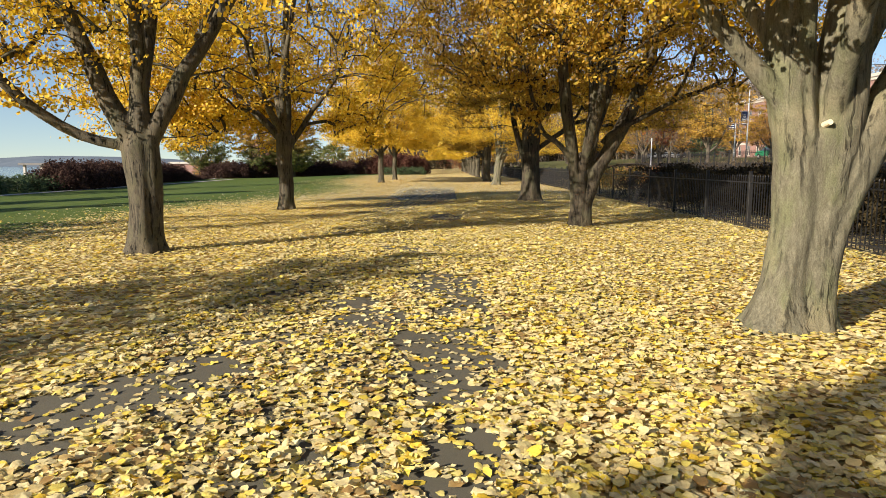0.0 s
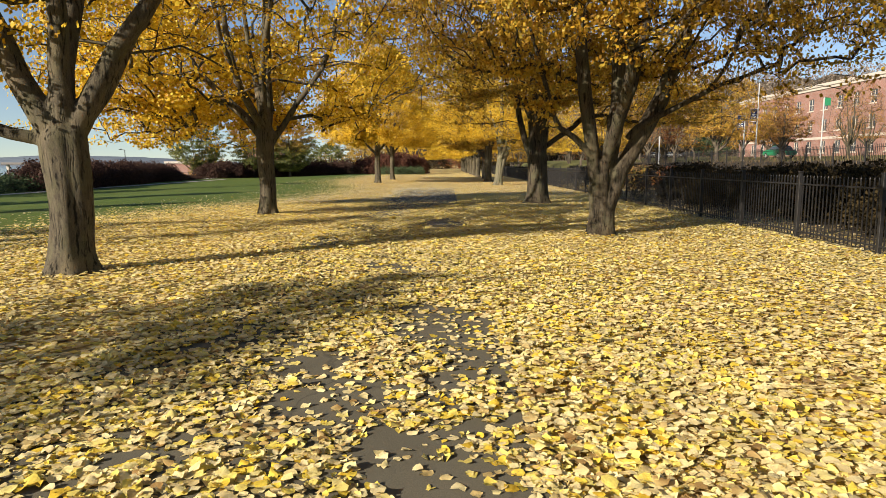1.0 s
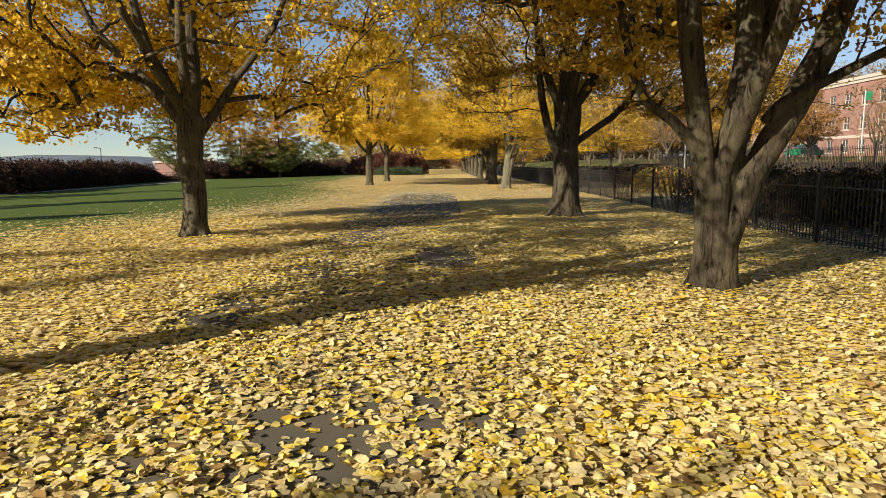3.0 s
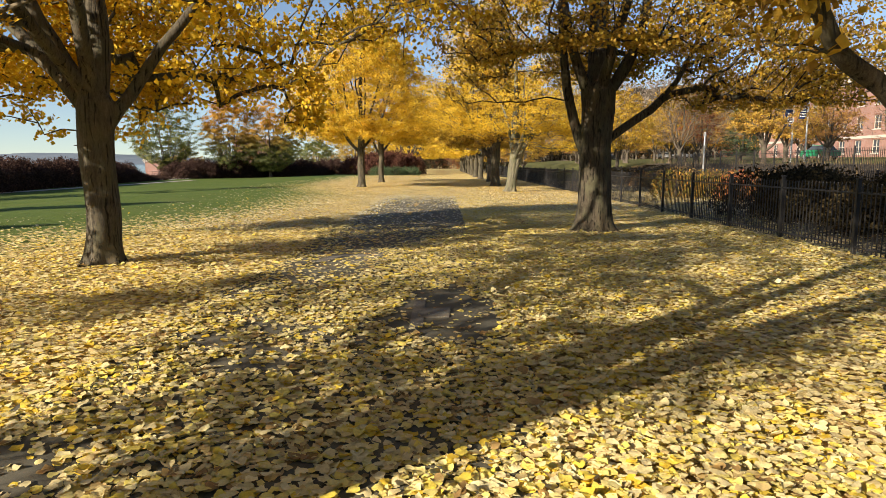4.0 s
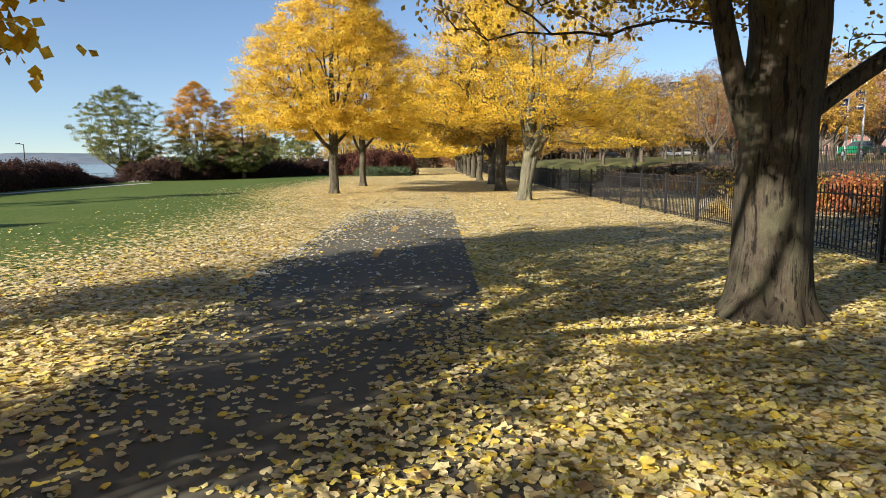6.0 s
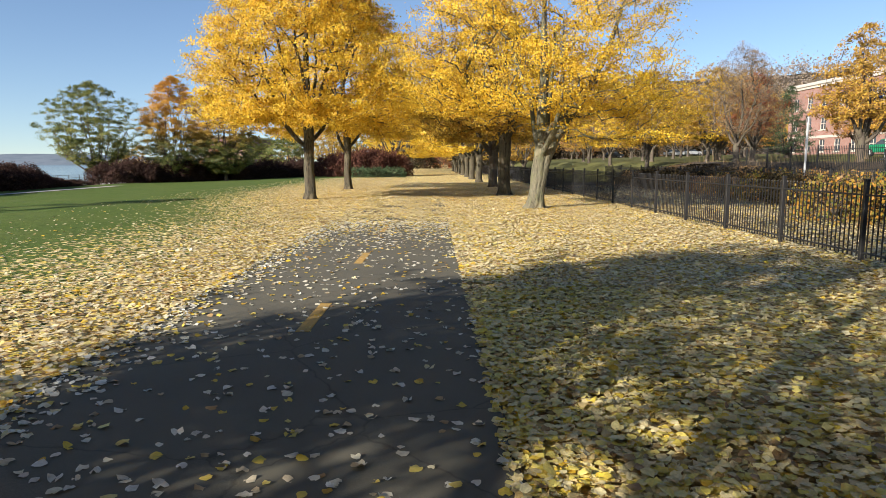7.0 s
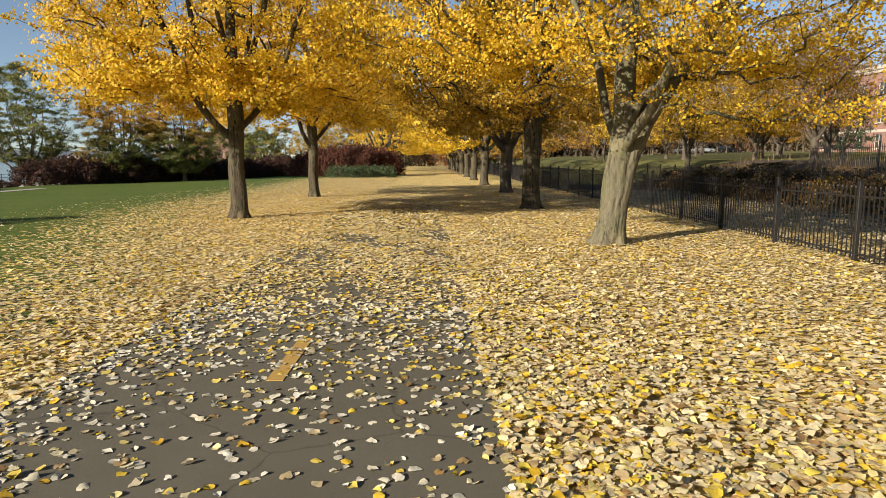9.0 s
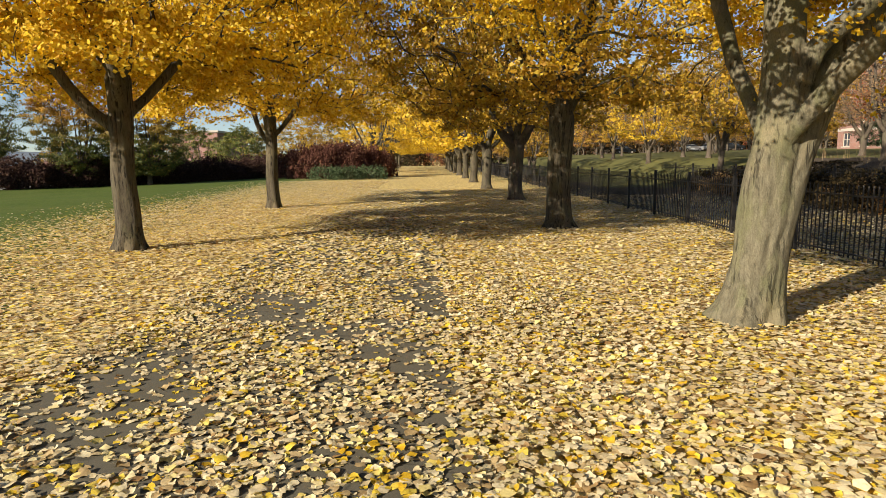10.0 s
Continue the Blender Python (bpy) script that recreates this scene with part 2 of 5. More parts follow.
def asphalt_material():
    m, nt, b = material("worn_asphalt", 0.85, 0.3)
    at = coords(nt)
    grain = noise_tex(nt, at, 160.0, 3.0, 0.7)
    patch = noise_tex(nt, at, 1.3, 5.0)
    colour = mix(nt, patch, (0.097, 0.089, 0.063), (0.140, 0.128, 0.090))
    colour = mix(nt, 0.8, colour, ramp(nt, grain, [(0.3, grey(0.6)), (0.7, grey(1.25))]), "MULTIPLY")
    crack = node(nt, "TexVoronoi", Scale=0.55)
    crack.feature = "DISTANCE_TO_EDGE"
    nt.links.new(mix(nt, 0.12, at, node_color(nt, at), "ADD"), crack.inputs["Vector"])
    line = ramp(nt, crack.outputs["Distance"], [(0.0, grey(0.35)), (0.006, grey(1.0))])
    colour = mix(nt, 0.6, colour, line, "MULTIPLY")
    nt.links.new(colour, b.inputs["Base Color"])
    bump(nt, b, grain, 0.35, 0.006)
    return m


ASPHALT = asphalt_material()


def plain(name, colour, rough=0.7, spec=0.3, metal=0.0, vary=0.25, scale=9.0):
    m, nt, b = material(name, rough, spec, metal)
    at = coords(nt)
    n = maths(nt, "MULTIPLY", maths(nt, "ADD", noise_tex(nt, at, scale, 5.0), noise_tex(nt, at, scale * 9, 3.0)), 0.5)
    nt.links.new(mix(nt, 1.0, colour, ramp(nt, n, [(0.3, grey(1 - vary)), (0.7, grey(1 + vary))]), "MULTIPLY"), b.inputs["Base Color"])
    bump(nt, b, n, 0.25, 0.004)
    return m


def worn_paint(name, colour, worn=(0.95, 0.25)):
    m, nt, b = material(name, 0.8, 0.3)
    at = coords(nt)
    wear = noise_tex(nt, at, 42.0, 6.0, 0.75)
    nt.links.new(mix(nt, ramp(nt, wear, [(0.50, grey(worn[0])), (0.72, grey(worn[1]))]), colour, (0.14, 0.125, 0.10)), b.inputs["Base Color"])
    return m


IRON = plain("black_painted_iron", (0.016, 0.015, 0.014), 0.5, 0.4, 0.0, 0.3)
YELLOW = worn_paint("worn_yellow_paint", (0.52, 0.31, 0.06), (0.2, 0.75))
WHITE_MARK = worn_paint("worn_white_paint", (0.30, 0.285, 0.24))
CONCRETE = plain("pale_concrete", (0.42, 0.39, 0.34), 0.9, 0.2)
STEEL = plain("galvanised_pole", (0.5, 0.5, 0.48), 0.45, 0.5, 0.4)
TRIM = plain("cream_trim", (0.46, 0.41, 0.34), 0.8)
ROOF = plain("grey_roofing", (0.16, 0.15, 0.14), 0.9)
NAVY = plain("navy_cloth", (0.03, 0.045, 0.10), 0.9)
WHITE = plain("white_paint", (0.72, 0.71, 0.68), 0.6, 0.3, 0.0, 0.08)
TEAL = plain("green_canvas", (0.02, 0.20, 0.09), 0.8)
TYRE = plain("tyre_rubber", (0.02, 0.02, 0.02), 0.9)
ENDGRAIN = plain("cut_wood", (0.66, 0.56, 0.38), 0.8)


def brick_material():
    m, nt, b = material("red_brick", 0.9, 0.2)
    tc = nt.nodes.new("ShaderNodeTexCoord")
    sep = nt.nodes.new("ShaderNodeSeparateXYZ")
    nt.links.new(tc.outputs["Object"], sep.inputs[0])
    com = nt.nodes.new("ShaderNodeCombineXYZ")
    nt.links.new(maths(nt, "ADD", sep.outputs[0], sep.outputs[1]), com.inputs[0])
    nt.links.new(sep.outputs[2], com.inputs[1])
    br = node(nt, "TexBrick", Scale=1.0)
    br.inputs["Brick Width"].default_value, br.inputs["Row Height"].default_value, br.inputs["Mortar Size"].default_value = 0.22, 0.075, 0.008
    br.inputs["Color1"].default_value, br.inputs["Color2"].default_value, br.inputs["Mortar"].default_value = (0.25, 0.118, 0.09, 1), (0.31, 0.16, 0.125, 1), (0.3, 0.25, 0.21, 1)
    nt.links.new(com.outputs[0], br.inputs["Vector"])
    stain = ramp(nt, noise_tex(nt, tc.outputs["Object"], 0.5, 5.0), [(0.3, grey(0.8)), (0.7, grey(1.1))])
    nt.links.new(mix(nt, 1.0, br.outputs["Color"], stain, "MULTIPLY"), b.inputs["Base Color"])
    return m


BRICK = brick_material()
m, nt, b = material("window_glass", 0.05, 0.6)
b.inputs["Base Color"].default_value = (0.05, 0.06, 0.07, 1)
GLASS = m
m, nt, b = material("lake_water", 0.08, 0.5)
b.inputs["Base Color"].default_value = (0.05, 0.09, 0.13, 1)
bump(nt, b, noise_tex(nt, coords(nt), 0.8, 4.0), 0.35, 0.3)
WATER = m


def wooded_hill(name, low, high):
    m, nt, b = material(name, 1.0, 0.0)
    n = noise_tex(nt, coords(nt), 0.05, 8.0, 0.7)
    nt.links.new(ramp(nt, n, [(0.3, low), (0.7, high)]), b.inputs["Base Color"])
    return m


DRYGRASS = leaf_material("dry_grass", [(0.0, (0.09, 0.058, 0.028)), (0.5, (0.17, 0.115, 0.055)), (1.0, (0.30, 0.21, 0.10))], 0.2)
# browns lightened towards grey, so the colour itself carries the distance haze
HAZY_WOODS = leaf_material("far_woods", [(0.0, (0.19, 0.155, 0.13)), (0.5, (0.26, 0.21, 0.17)), (0.8, (0.31, 0.23, 0.15)), (1.0, (0.20, 0.19, 0.14))], 0.1)
TAN = leaf_material("tan_brown_leaf", [(0.0, (0.28, 0.140, 0.027)), (0.5, (0.46, 0.256, 0.036)), (0.85, (0.62, 0.396, 0.053)), (1.0, (0.38, 0.270, 0.045))], 0.3, 0.5, 0.7, 0.5)
BROWN = leaf_material("brown_twig_leaf", [(0.0, (0.16, 0.10, 0.055)), (0.5, (0.26, 0.165, 0.085)), (1.0, (0.36, 0.24, 0.11))], 0.2)
HILL_NEAR = wooded_hill("bare_wooded_hill", (0.06, 0.048, 0.034), (0.12, 0.095, 0.068))
# blue-grey: the haze of distance is put into this hill colour
HILL_FAR = wooded_hill("haze_tinted_far_hill", (0.13, 0.16, 0.19), (0.19, 0.22, 0.25))

# ---- mesh helpers ----
def tri_mesh(name, verts, tris, mat, smooth=False):
    me = bpy.data.meshes.new(name)
    verts, tris = np.asarray(verts, np.float32), np.asarray(tris, np.int32)
    me.vertices.add(len(verts))
    me.vertices.foreach_set("co", verts.ravel())
    me.loops.add(3 * len(tris))
    me.loops.foreach_set("vertex_index", tris.ravel())
    me.polygons.add(len(tris))
    me.polygons.foreach_set("loop_start", np.arange(0, 3 * len(tris), 3, dtype=np.int32))
    me.polygons.foreach_set("use_smooth", np.full(len(tris), smooth))
    me.update(calc_edges=True)
    me.materials.append(mat)
    return me


def mesh_of(name, bm, mat, smooth=False):
    me = bpy.data.meshes.new(name)
    bm.to_mesh(me)
    bm.free()
    me.materials.append(mat)
    if smooth:
        me.polygons.foreach_set("use_smooth", np.full(len(me.polygons), True))
    return me


def child(name, data, parent, label="", m=None):
    ob = new(name, data)
    ob.parent = parent
    if m is not None:
        ob.matrix_basis = m
    return tagged(ob, label)


def part(name, bm, mat, parent, label="", smooth=False):
    return child(name, mesh_of(name, bm, mat, smooth), parent, label)


def thing(name, m, label, category, group="", kind=""):
    ob = new(name)
    ob.empty_display_size = 0.2
    ob.matrix_basis = m
    return tagged(ob, label, category, group, kind)


def box(bm, x0, y0, z0, x1, y1, z1, bevel=0.0):
    made = bmesh.ops.create_cube(bm, size=1.0, matrix=Matrix.Translation(((x0 + x1) / 2, (y0 + y1) / 2, (z0 + z1) / 2)) @ Matrix.Diagonal((x1 - x0, y1 - y0, z1 - z0, 1)))
    if bevel:
        edges = list({e for v in made["verts"] for e in v.link_edges})
        bmesh.ops.bevel(bm, geom=edges, offset=bevel, segments=1, affect="EDGES")
    return bm


def rod(bm, a, b, r0, r1=None, sides=10):
    a, b = Vector(a), Vector(b)
    turn = (b - a).to_track_quat("Z", "Y").to_matrix().to_4x4()
    bmesh.ops.create_cone(bm, cap_ends=True, segments=sides, radius1=r0, radius2=r0 if r1 is None else r1, depth=(b - a).length, matrix=Matrix.Translation((a + b) / 2) @ turn)
    return bm


def tubes(lines, sides):
    """Verts and triangles of tubes along lines of points with radii."""
    V, T, base = [], [], 0
    ang = np.linspace(0, 2 * np.pi, sides, endpoint=False)
    for pts, rad in lines:
        pts, rad = np.asarray(pts, float), np.asarray(rad, float)
        d = np.gradient(pts, axis=0)
        d /= np.linalg.norm(d, axis=1, keepdims=True) + 1e-9
        side = np.cross(d, [0.31, 0.87, 0.39])
        side /= np.linalg.norm(side, axis=1, keepdims=True) + 1e-9
        up = np.cross(d, side)
        ring = pts[:, None] + rad[:, None, None] * (np.cos(ang)[None, :, None] * side[:, None] + np.sin(ang)[None, :, None] * up[:, None])
        n = len(pts)
        V.append(ring.reshape(-1, 3))
        i, j = np.meshgrid(np.arange(n - 1), np.arange(sides), indexing="ij")
        a, b2 = base + i * sides + j, base + i * sides + (j + 1) % sides
        c, e = a + sides, b2 + sides
        T.append(np.stack([a, b2, e, a, e, c], -1).reshape(-1, 3))
        cap = base + (n - 1) * sides
        T.append(np.array([[cap, cap + k, cap + k + 1] for k in range(1, sides - 1)]))
        T.append(np.array([[base, base + k + 1, base + k] for k in range(1, sides - 1)]))
        base += n * sides
    return np.concatenate(V), np.concatenate(T)


# Outlines of a heart-shaped leaf, in its own plane, with the midrib along y.
LEAF_FINE = (np.array([[0, 0.06, -0.04], [0.24, -0.03, 0.06], [0.50, 0.16, 0.10], [0.50, 0.50, 0.06], [0.27, 0.82, 0.03], [0, 1.0, -0.06], [-0.27, 0.82, 0.03], [-0.50, 0.50, 0.06], [-0.50, 0.16, 0.10], [-0.24, -0.03, 0.06]]) - [0, 0.42, 0],
             np.array([[0, 1, 2], [0, 2, 3], [0, 3, 4], [0, 4, 5], [0, 5, 6], [0, 6, 7], [0, 7, 8], [0, 8, 9]]))
LEAF_FAR = (np.array([[0, 0, 0], [0.48, 0.42, 0.09], [0, 1.0, 0], [-0.48, 0.42, 0.09]]) - [0, 0.42, 0], np.array([[0, 1, 2], [0, 2, 3]]))

LEAF_FIVE = (np.array([[0, 0.04, 0], [0.47, 0.14, 0.08], [0.37, 0.66, 0.06], [0, 1.0, -0.03], [-0.37, 0.66, 0.06], [-0.47, 0.14, 0.08]])[[0, 1, 2, 4, 5]] - [0, 0.40, 0], np.array([[0, 1, 2], [0, 2, 3], [0, 3, 4]]))
LEAF_CHIP = (np.array([[-0.5, -0.35, 0], [0.5, -0.35, 0.06], [0.0, 0.62, 0]]), np.array([[0, 1, 2]]))


def leaves(rng, at, size, outline, flat=None, curl=1.0, crinkle=0.0, face=None):
    """Verts and triangles of leaves at the points. flat: how many degrees they lean from lying flat; None: hanging any way."""
    shape, tris = outline
    n = len(at)
    spin = rng.uniform(0, 2 * np.pi, n)
    if flat is None:
        lean = np.arccos(rng.uniform(-0.1, 1, n))
    else:
        lean = np.radians(np.abs(rng.normal(0, flat, n)) * np.where(rng.random(n) < 0.3, 2.6, 1.0))
        lean = np.where(rng.random(n) < 0.3, np.pi - lean, lean)
    tip = rng.uniform(0, 2 * np.pi, n)
    nrm = np.stack([np.sin(lean) * np.cos(tip), np.sin(lean) * np.sin(tip), np.cos(lean)], -1)
    if face is not None:
        nrm = face + rng.normal(0, 0.42, (n, 3))
        nrm /= np.linalg.norm(nrm, axis=1, keepdims=True) + 1e-9
    u = np.cross(nrm, np.stack([np.cos(spin), np.sin(spin), np.full(n, 0.2)], -1))
    u /= np.linalg.norm(u, axis=1, keepdims=True) + 1e-9
    v = np.cross(nrm, u)
    bend = rng.uniform(-1.0, 2.2, n) * curl
    local = np.broadcast_to(shape, (n, *shape.shape)).copy()
    local[:, :, 2] *= bend[:, None]
    local[:, :, 0] *= rng.uniform(0.85, 1.12, n)[:, None]
    if crinkle:
        local += rng.normal(0, 1, local.shape) * [0.35 * crinkle, 0.35 * crinkle, crinkle]
    local *= size[:, None, None]
    world_at = at[:, None] + local[..., :1] * u[:, None] + local[..., 1:2] * v[:, None] + local[..., 2:] * nrm[:, None]
    k = len(shape)
    return world_at.reshape(-1, 3), (np.arange(n)[:, None, None] * k + tris[None]).reshape(-1, 3)


# ---- ground ----
def smooth_step(a, b, v):
    t = np.clip((np.asarray(v, float) - a) / (b - a), 0, 1)
    return t * t * (3 - 2 * t)


def ground_height(x, y):
    x, y = np.asarray(x, float), np.asarray(y, float)
    bank = 1.62 * smooth_step(14.5, 21.0, x) + 0.03 * np.clip(x - 24, 0, 60) + 0.005 * np.clip(y - 70, 0, 120) * smooth_step(16, 30, x)
    shore = -0.36 * smooth_step(-9, -24, x) - 0.5 * smooth_step(-27, -36, x) - 2.8 * smooth_step(-40, -47, x)
    return bank + shore


def grid_mesh(name, xs, ys, height, mat):
    X, Y = np.meshgrid(xs, ys, indexing="ij")
    V = np.stack([X, Y, height(X, Y)], -1).reshape(-1, 3)
    nx, ny = len(xs), len(ys)
    i, j = np.meshgrid(np.arange(nx - 1), np.arange(ny - 1), indexing="ij")
    a = i * ny + j
    T = np.stack([a, a + ny, a + ny + 1, a, a + ny + 1, a + 1], -1).reshape(-1, 3)
    return tri_mesh(name, V, T, mat, True)


def uneven(x, y):
    small = 0.02 * np.sin(x * 1.7 + 0.6 * y) * np.sin(y * 1.1 - 0.4 * x) * (np.abs(x + 0.77) > 2.2)
    return ground_height(x, y) + np.where((x > -24) & (x < 24), small, 0) - 0.012


xs = np.concatenate([[-3000, -900, -300, -120, -70], np.arange(-50, 60.1, 1.0), [70, 90, 130, 250, 700, 3000]])
ys = np.concatenate([[-3000, -400, -120, -60], np.arange(-30, 160.1, 1.5), [200, 300, 600, 1200, 3000]])
ground = tagged(new("ground", grid_mesh("ground", xs, ys, uneven, GROUND)), "mown lawn and soil under fallen yellow leaves", "ground", kind="structure")
wx = np.array([-3000, -1000, -300, -100, -40.0])
water = tagged(new("water", grid_mesh("water", wx, np.array([-3000, -200, 0, 200, 800, 3000.0]), lambda x, y: 0 * x - 2.2, WATER)), "calm blue lake beyond the park", "lake", kind="structure")

PATH_L, PATH_R = -2.48, 0.70
PATH_MID = 0.5 * (PATH_L + PATH_R)
bm = bmesh.new()
rows_y = np.concatenate([np.arange(-20, 70, 0.5), np.arange(70, 80, 5.0)])
edge = [(PATH_L + 0.05 * math.sin(1.9 * y) + 0.03 * math.sin(5.3 * y), PATH_R + 0.03 * math.sin(2.3 * y + 1) + 0.015 * math.sin(6.1 * y), y) for y in rows_y]
lanes = [[bm.verts.new((l, y, -0.02)), bm.verts.new((l + 0.03, y, 0.010)), bm.verts.new((PATH_MID, y, 0.022)), bm.verts.new((r - 0.03, y, 0.010)), bm.verts.new((r, y, -0.02))] for l, r, y in edge]
for a, b in zip(lanes, lanes[1:]):
    for k in range(4):
        bm.faces.new((a[k], a[k + 1], b[k + 1], b[k]))
path = tagged(new("pavement", mesh_of("pavement", bm, ASPHALT)), "grey-brown worn asphalt park path strewn with leaves", "path", kind="structure")


def flat_mark(name, outline, mat, label):
    """Paint on the asphalt, a few millimetres thick."""
    bm = bmesh.new()
    low = [bm.verts.new((x, y, 0.012)) for x, y in outline]
    top = [bm.verts.new((x, y, 0.0265)) for x, y in outline]
    bm.faces.new(top)
    for k in range(len(top)):
        bm.faces.new((low[k], low[(k + 1) % len(top)], top[(k + 1) % len(top)], top[k]))
    return child(name, mesh_of(name, bm, mat), path, label)


for y0, y1, dx in ((30.95, 32.15, 0.0), (34.95, 36.1, 0.03), (39.4, 40.5, 0.03), (48.4, 49.5, 0.03), (57.1, 58.2, 0.03), (13.4, 14.5, 0.0)):
    flat_mark("lane_dash", [(-0.99 + dx, y0), (-0.87 + dx, y0), (-0.85 + dx, y1), (-0.97 + dx, y1)], YELLOW, "worn yellow centre dash")

# remains of a worn white stencil
flat_mark("stencil", [(-1.82, 21.9), (-1.62, 21.95), (-1.52, 22.45), (-1.36, 22.58), (-1.12, 22.5), (-1.05, 22.62), (-1.3, 22.82), (-1.6, 22.72), (-1.76, 22.4)], WHITE_MARK, "worn white curved mark")
flat_mark("stencil", [(-1.32, 21.8), (-1.18, 21.8), (-0.82, 22.78), (-0.94, 22.82)], WHITE_MARK, "worn white diagonal mark")
flat_mark("stencil", [(-1.08, 21.7), (-0.94, 21.7), (-0.74, 22.3), (-0.84, 22.34)], WHITE_MARK, "worn white diagonal mark")
flat_mark("stencil", [(-0.24, 18.1), (-0.12, 18.1), (-0.12, 19.25), (-0.24, 19.25)], WHITE_MARK, "worn white straight mark")
flat_mark("stencil", [(-0.12, 18.45), (0.12, 18.47), (0.14, 18.86), (-0.12, 18.84)], WHITE_MARK, "worn white straight mark")

# lake-side walk in front of the hedge
xs2, ys2 = np.array([-25.3, -24.9, -24.5]), np.arange(-10, 80, 2.0)
walkway = tagged(new("pavement", grid_mesh("lakeside_walk", xs2, ys2, lambda x, y: ground_height(x, y) + 0.014, CONCRETE)), "narrow pale concrete walk beside the hedge", "walkway", kind="structure")


# ---- trees ----
def grow(rng, spec):
    """Nodes, parents and radii of a tree: a trunk, its main limbs, then twigs that reach for points of the crown."""
    H, base, R, fork, lean = spec["height"], spec["base"], spec["radius"], spec["fork"], spec.get("lean", (0, 0))
    nodes, parent = [], []

    def add(p, q):
        nodes.append(np.asarray(p, float))
        parent.append(q)
        return len(nodes) - 1

    last, step = -1, 0.12
    for k in range(int(fork / step) + 1):
        z = k * step
        s = z / fork
        last = add((lean[0] * s * s + 0.02 * math.sin(3 * z + spec["seed"]), lean[1] * s * s + 0.02 * math.sin(2.3 * z), z), last)
    top, trunk_n = last, len(nodes)
    limbs = []
    for az, tilt, length, low, weight in spec["limbs"]:
        q = max(0, top - int(low / step))
        p = nodes[q].copy()
        a, t0 = radians(az), radians(tilt)
        line, n = [q], int(length / 0.3)
        for k in range(n):
            s = k / n
            t = t0 * (1.12 - 0.75 * s) + 0.16 * math.sin(2.2 * s * 3 + az)
            w = a + 0.3 * math.sin(3.1 * s + az * 0.1)
            p = p + 0.3 * np.array([math.sin(t) * math.cos(w), math.sin(t) * math.sin(w), math.cos(t)]) + rng.normal(0, 0.015, 3)
            line.append(add(p, line[-1]))
        limbs.append((line, weight))
    for stem in spec.get("lines", ()):
        stem = stem_points(stem, 0.2)
        line = [0]
        for p in stem:
            line.append(add(p[:3], line[-1]))
        limbs.append((line, stem[:, 3]))
    n_main = len(nodes)
    # points of the crown
    n = spec["twigs"]
    u = rng.beta(1.1, 1.45, n * 3)
    prof = np.sin(np.pi * np.clip(u, 0.02, 1) ** spec.get("power", 0.56)) ** 0.75
    rr = R * prof * np.sqrt(rng.uniform(spec.get("inner", 0.12), 1, n * 3)) * rng.uniform(0.86, 1.06, n * 3)
    th = rng.uniform(0, 2 * np.pi, n * 3)
    cx, cy = spec.get("shift", (0, 0))
    droop = base + spec.get("skirt", 0.6) * (1 - rr / R)
    pts = np.stack([cx + rr * np.cos(th), cy + rr * np.sin(th), np.maximum(base + u * (H - base), droop)], -1)
    gaps = np.array([noise.noise(Vector(p * 0.55 + spec["seed"] * 7.1)) for p in pts])
    pts = pts[np.argsort(-gaps + rng.uniform(0, spec.get("even", 0.8), len(pts)))][:n]
    for o in spec.get("bare", ()):
        pts = pts[np.linalg.norm(pts - np.array(o[:3]), axis=1) > o[3]]
    for ex, ey, ez, er, en in spec.get("extra", ()):
        more = np.array([ex, ey, ez]) + rng.normal(0, 0.5, (en, 3)) * er
        more[:, 2] = np.maximum(more[:, 2], min(ez, base) - 0.15)
        pts = np.concatenate([pts, more])
    axis = np.array([0, 0, fork + 0.3 * (H - fork)])
    pts = pts[np.argsort(np.linalg.norm(pts - axis, axis=1))]
    P = np.zeros((len(nodes) + 4 * len(pts), 3))
    P[: len(nodes)] = nodes
    count, tips = len(nodes), []
    for p in pts:
        have = P[trunk_n - 2 : count]
        d = p - have
        cost = np.linalg.norm(d, axis=1) + 0.55 * np.clip(-d[:, 2], 0, None) + 0.15 * np.linalg.norm(have[:, :2], axis=1) * (d[:, 2] < 0)
        q = trunk_n - 2 + int(np.argmin(cost))
        gap = p - P[q]
        far = np.linalg.norm(gap)
        last = q
        for s in ((0.25, 0.5, 0.75) if far > 0.9 else (0.5,)):
            mid = P[q] + s * gap + np.array([0, 0, 0.10 * far * math.sin(math.pi * s)]) + rng.normal(0, 0.035 * far, 3)
            P[count] = mid
            parent.append(last)
            last, count = count, count + 1
            if count + 2 >= len(P):
                break
        if count + 2 >= len(P):
            break
        P[count] = p
        parent.append(last)
        tips.append(count)
        count += 1
    P = P[:count]
    load = np.zeros(count)
    load[tips] = 0.0065**2.3
    for k in range(count - 1, 0, -1):
        if parent[k] >= 0:
            load[parent[k]] += max(load[k], 0.005**2.3)
    rad = np.maximum(load, 0.005**2.3) ** (1 / 2.3)
    r0 = spec["trunk"]
    for line, weight in limbs:
        m = len(line)
        if not isinstance(weight, float):
            rad[line[1:]] = weight
            continue
        for k, q in enumerate(line[1:]):
            s = k / m
            rad[q] = max(min(rad[q], 0.6 * r0), weight * r0 * (1 - s) ** 0.8 + 0.02)
    return P, np.array(parent), rad, limbs, trunk_n, n_main, np.array(tips)


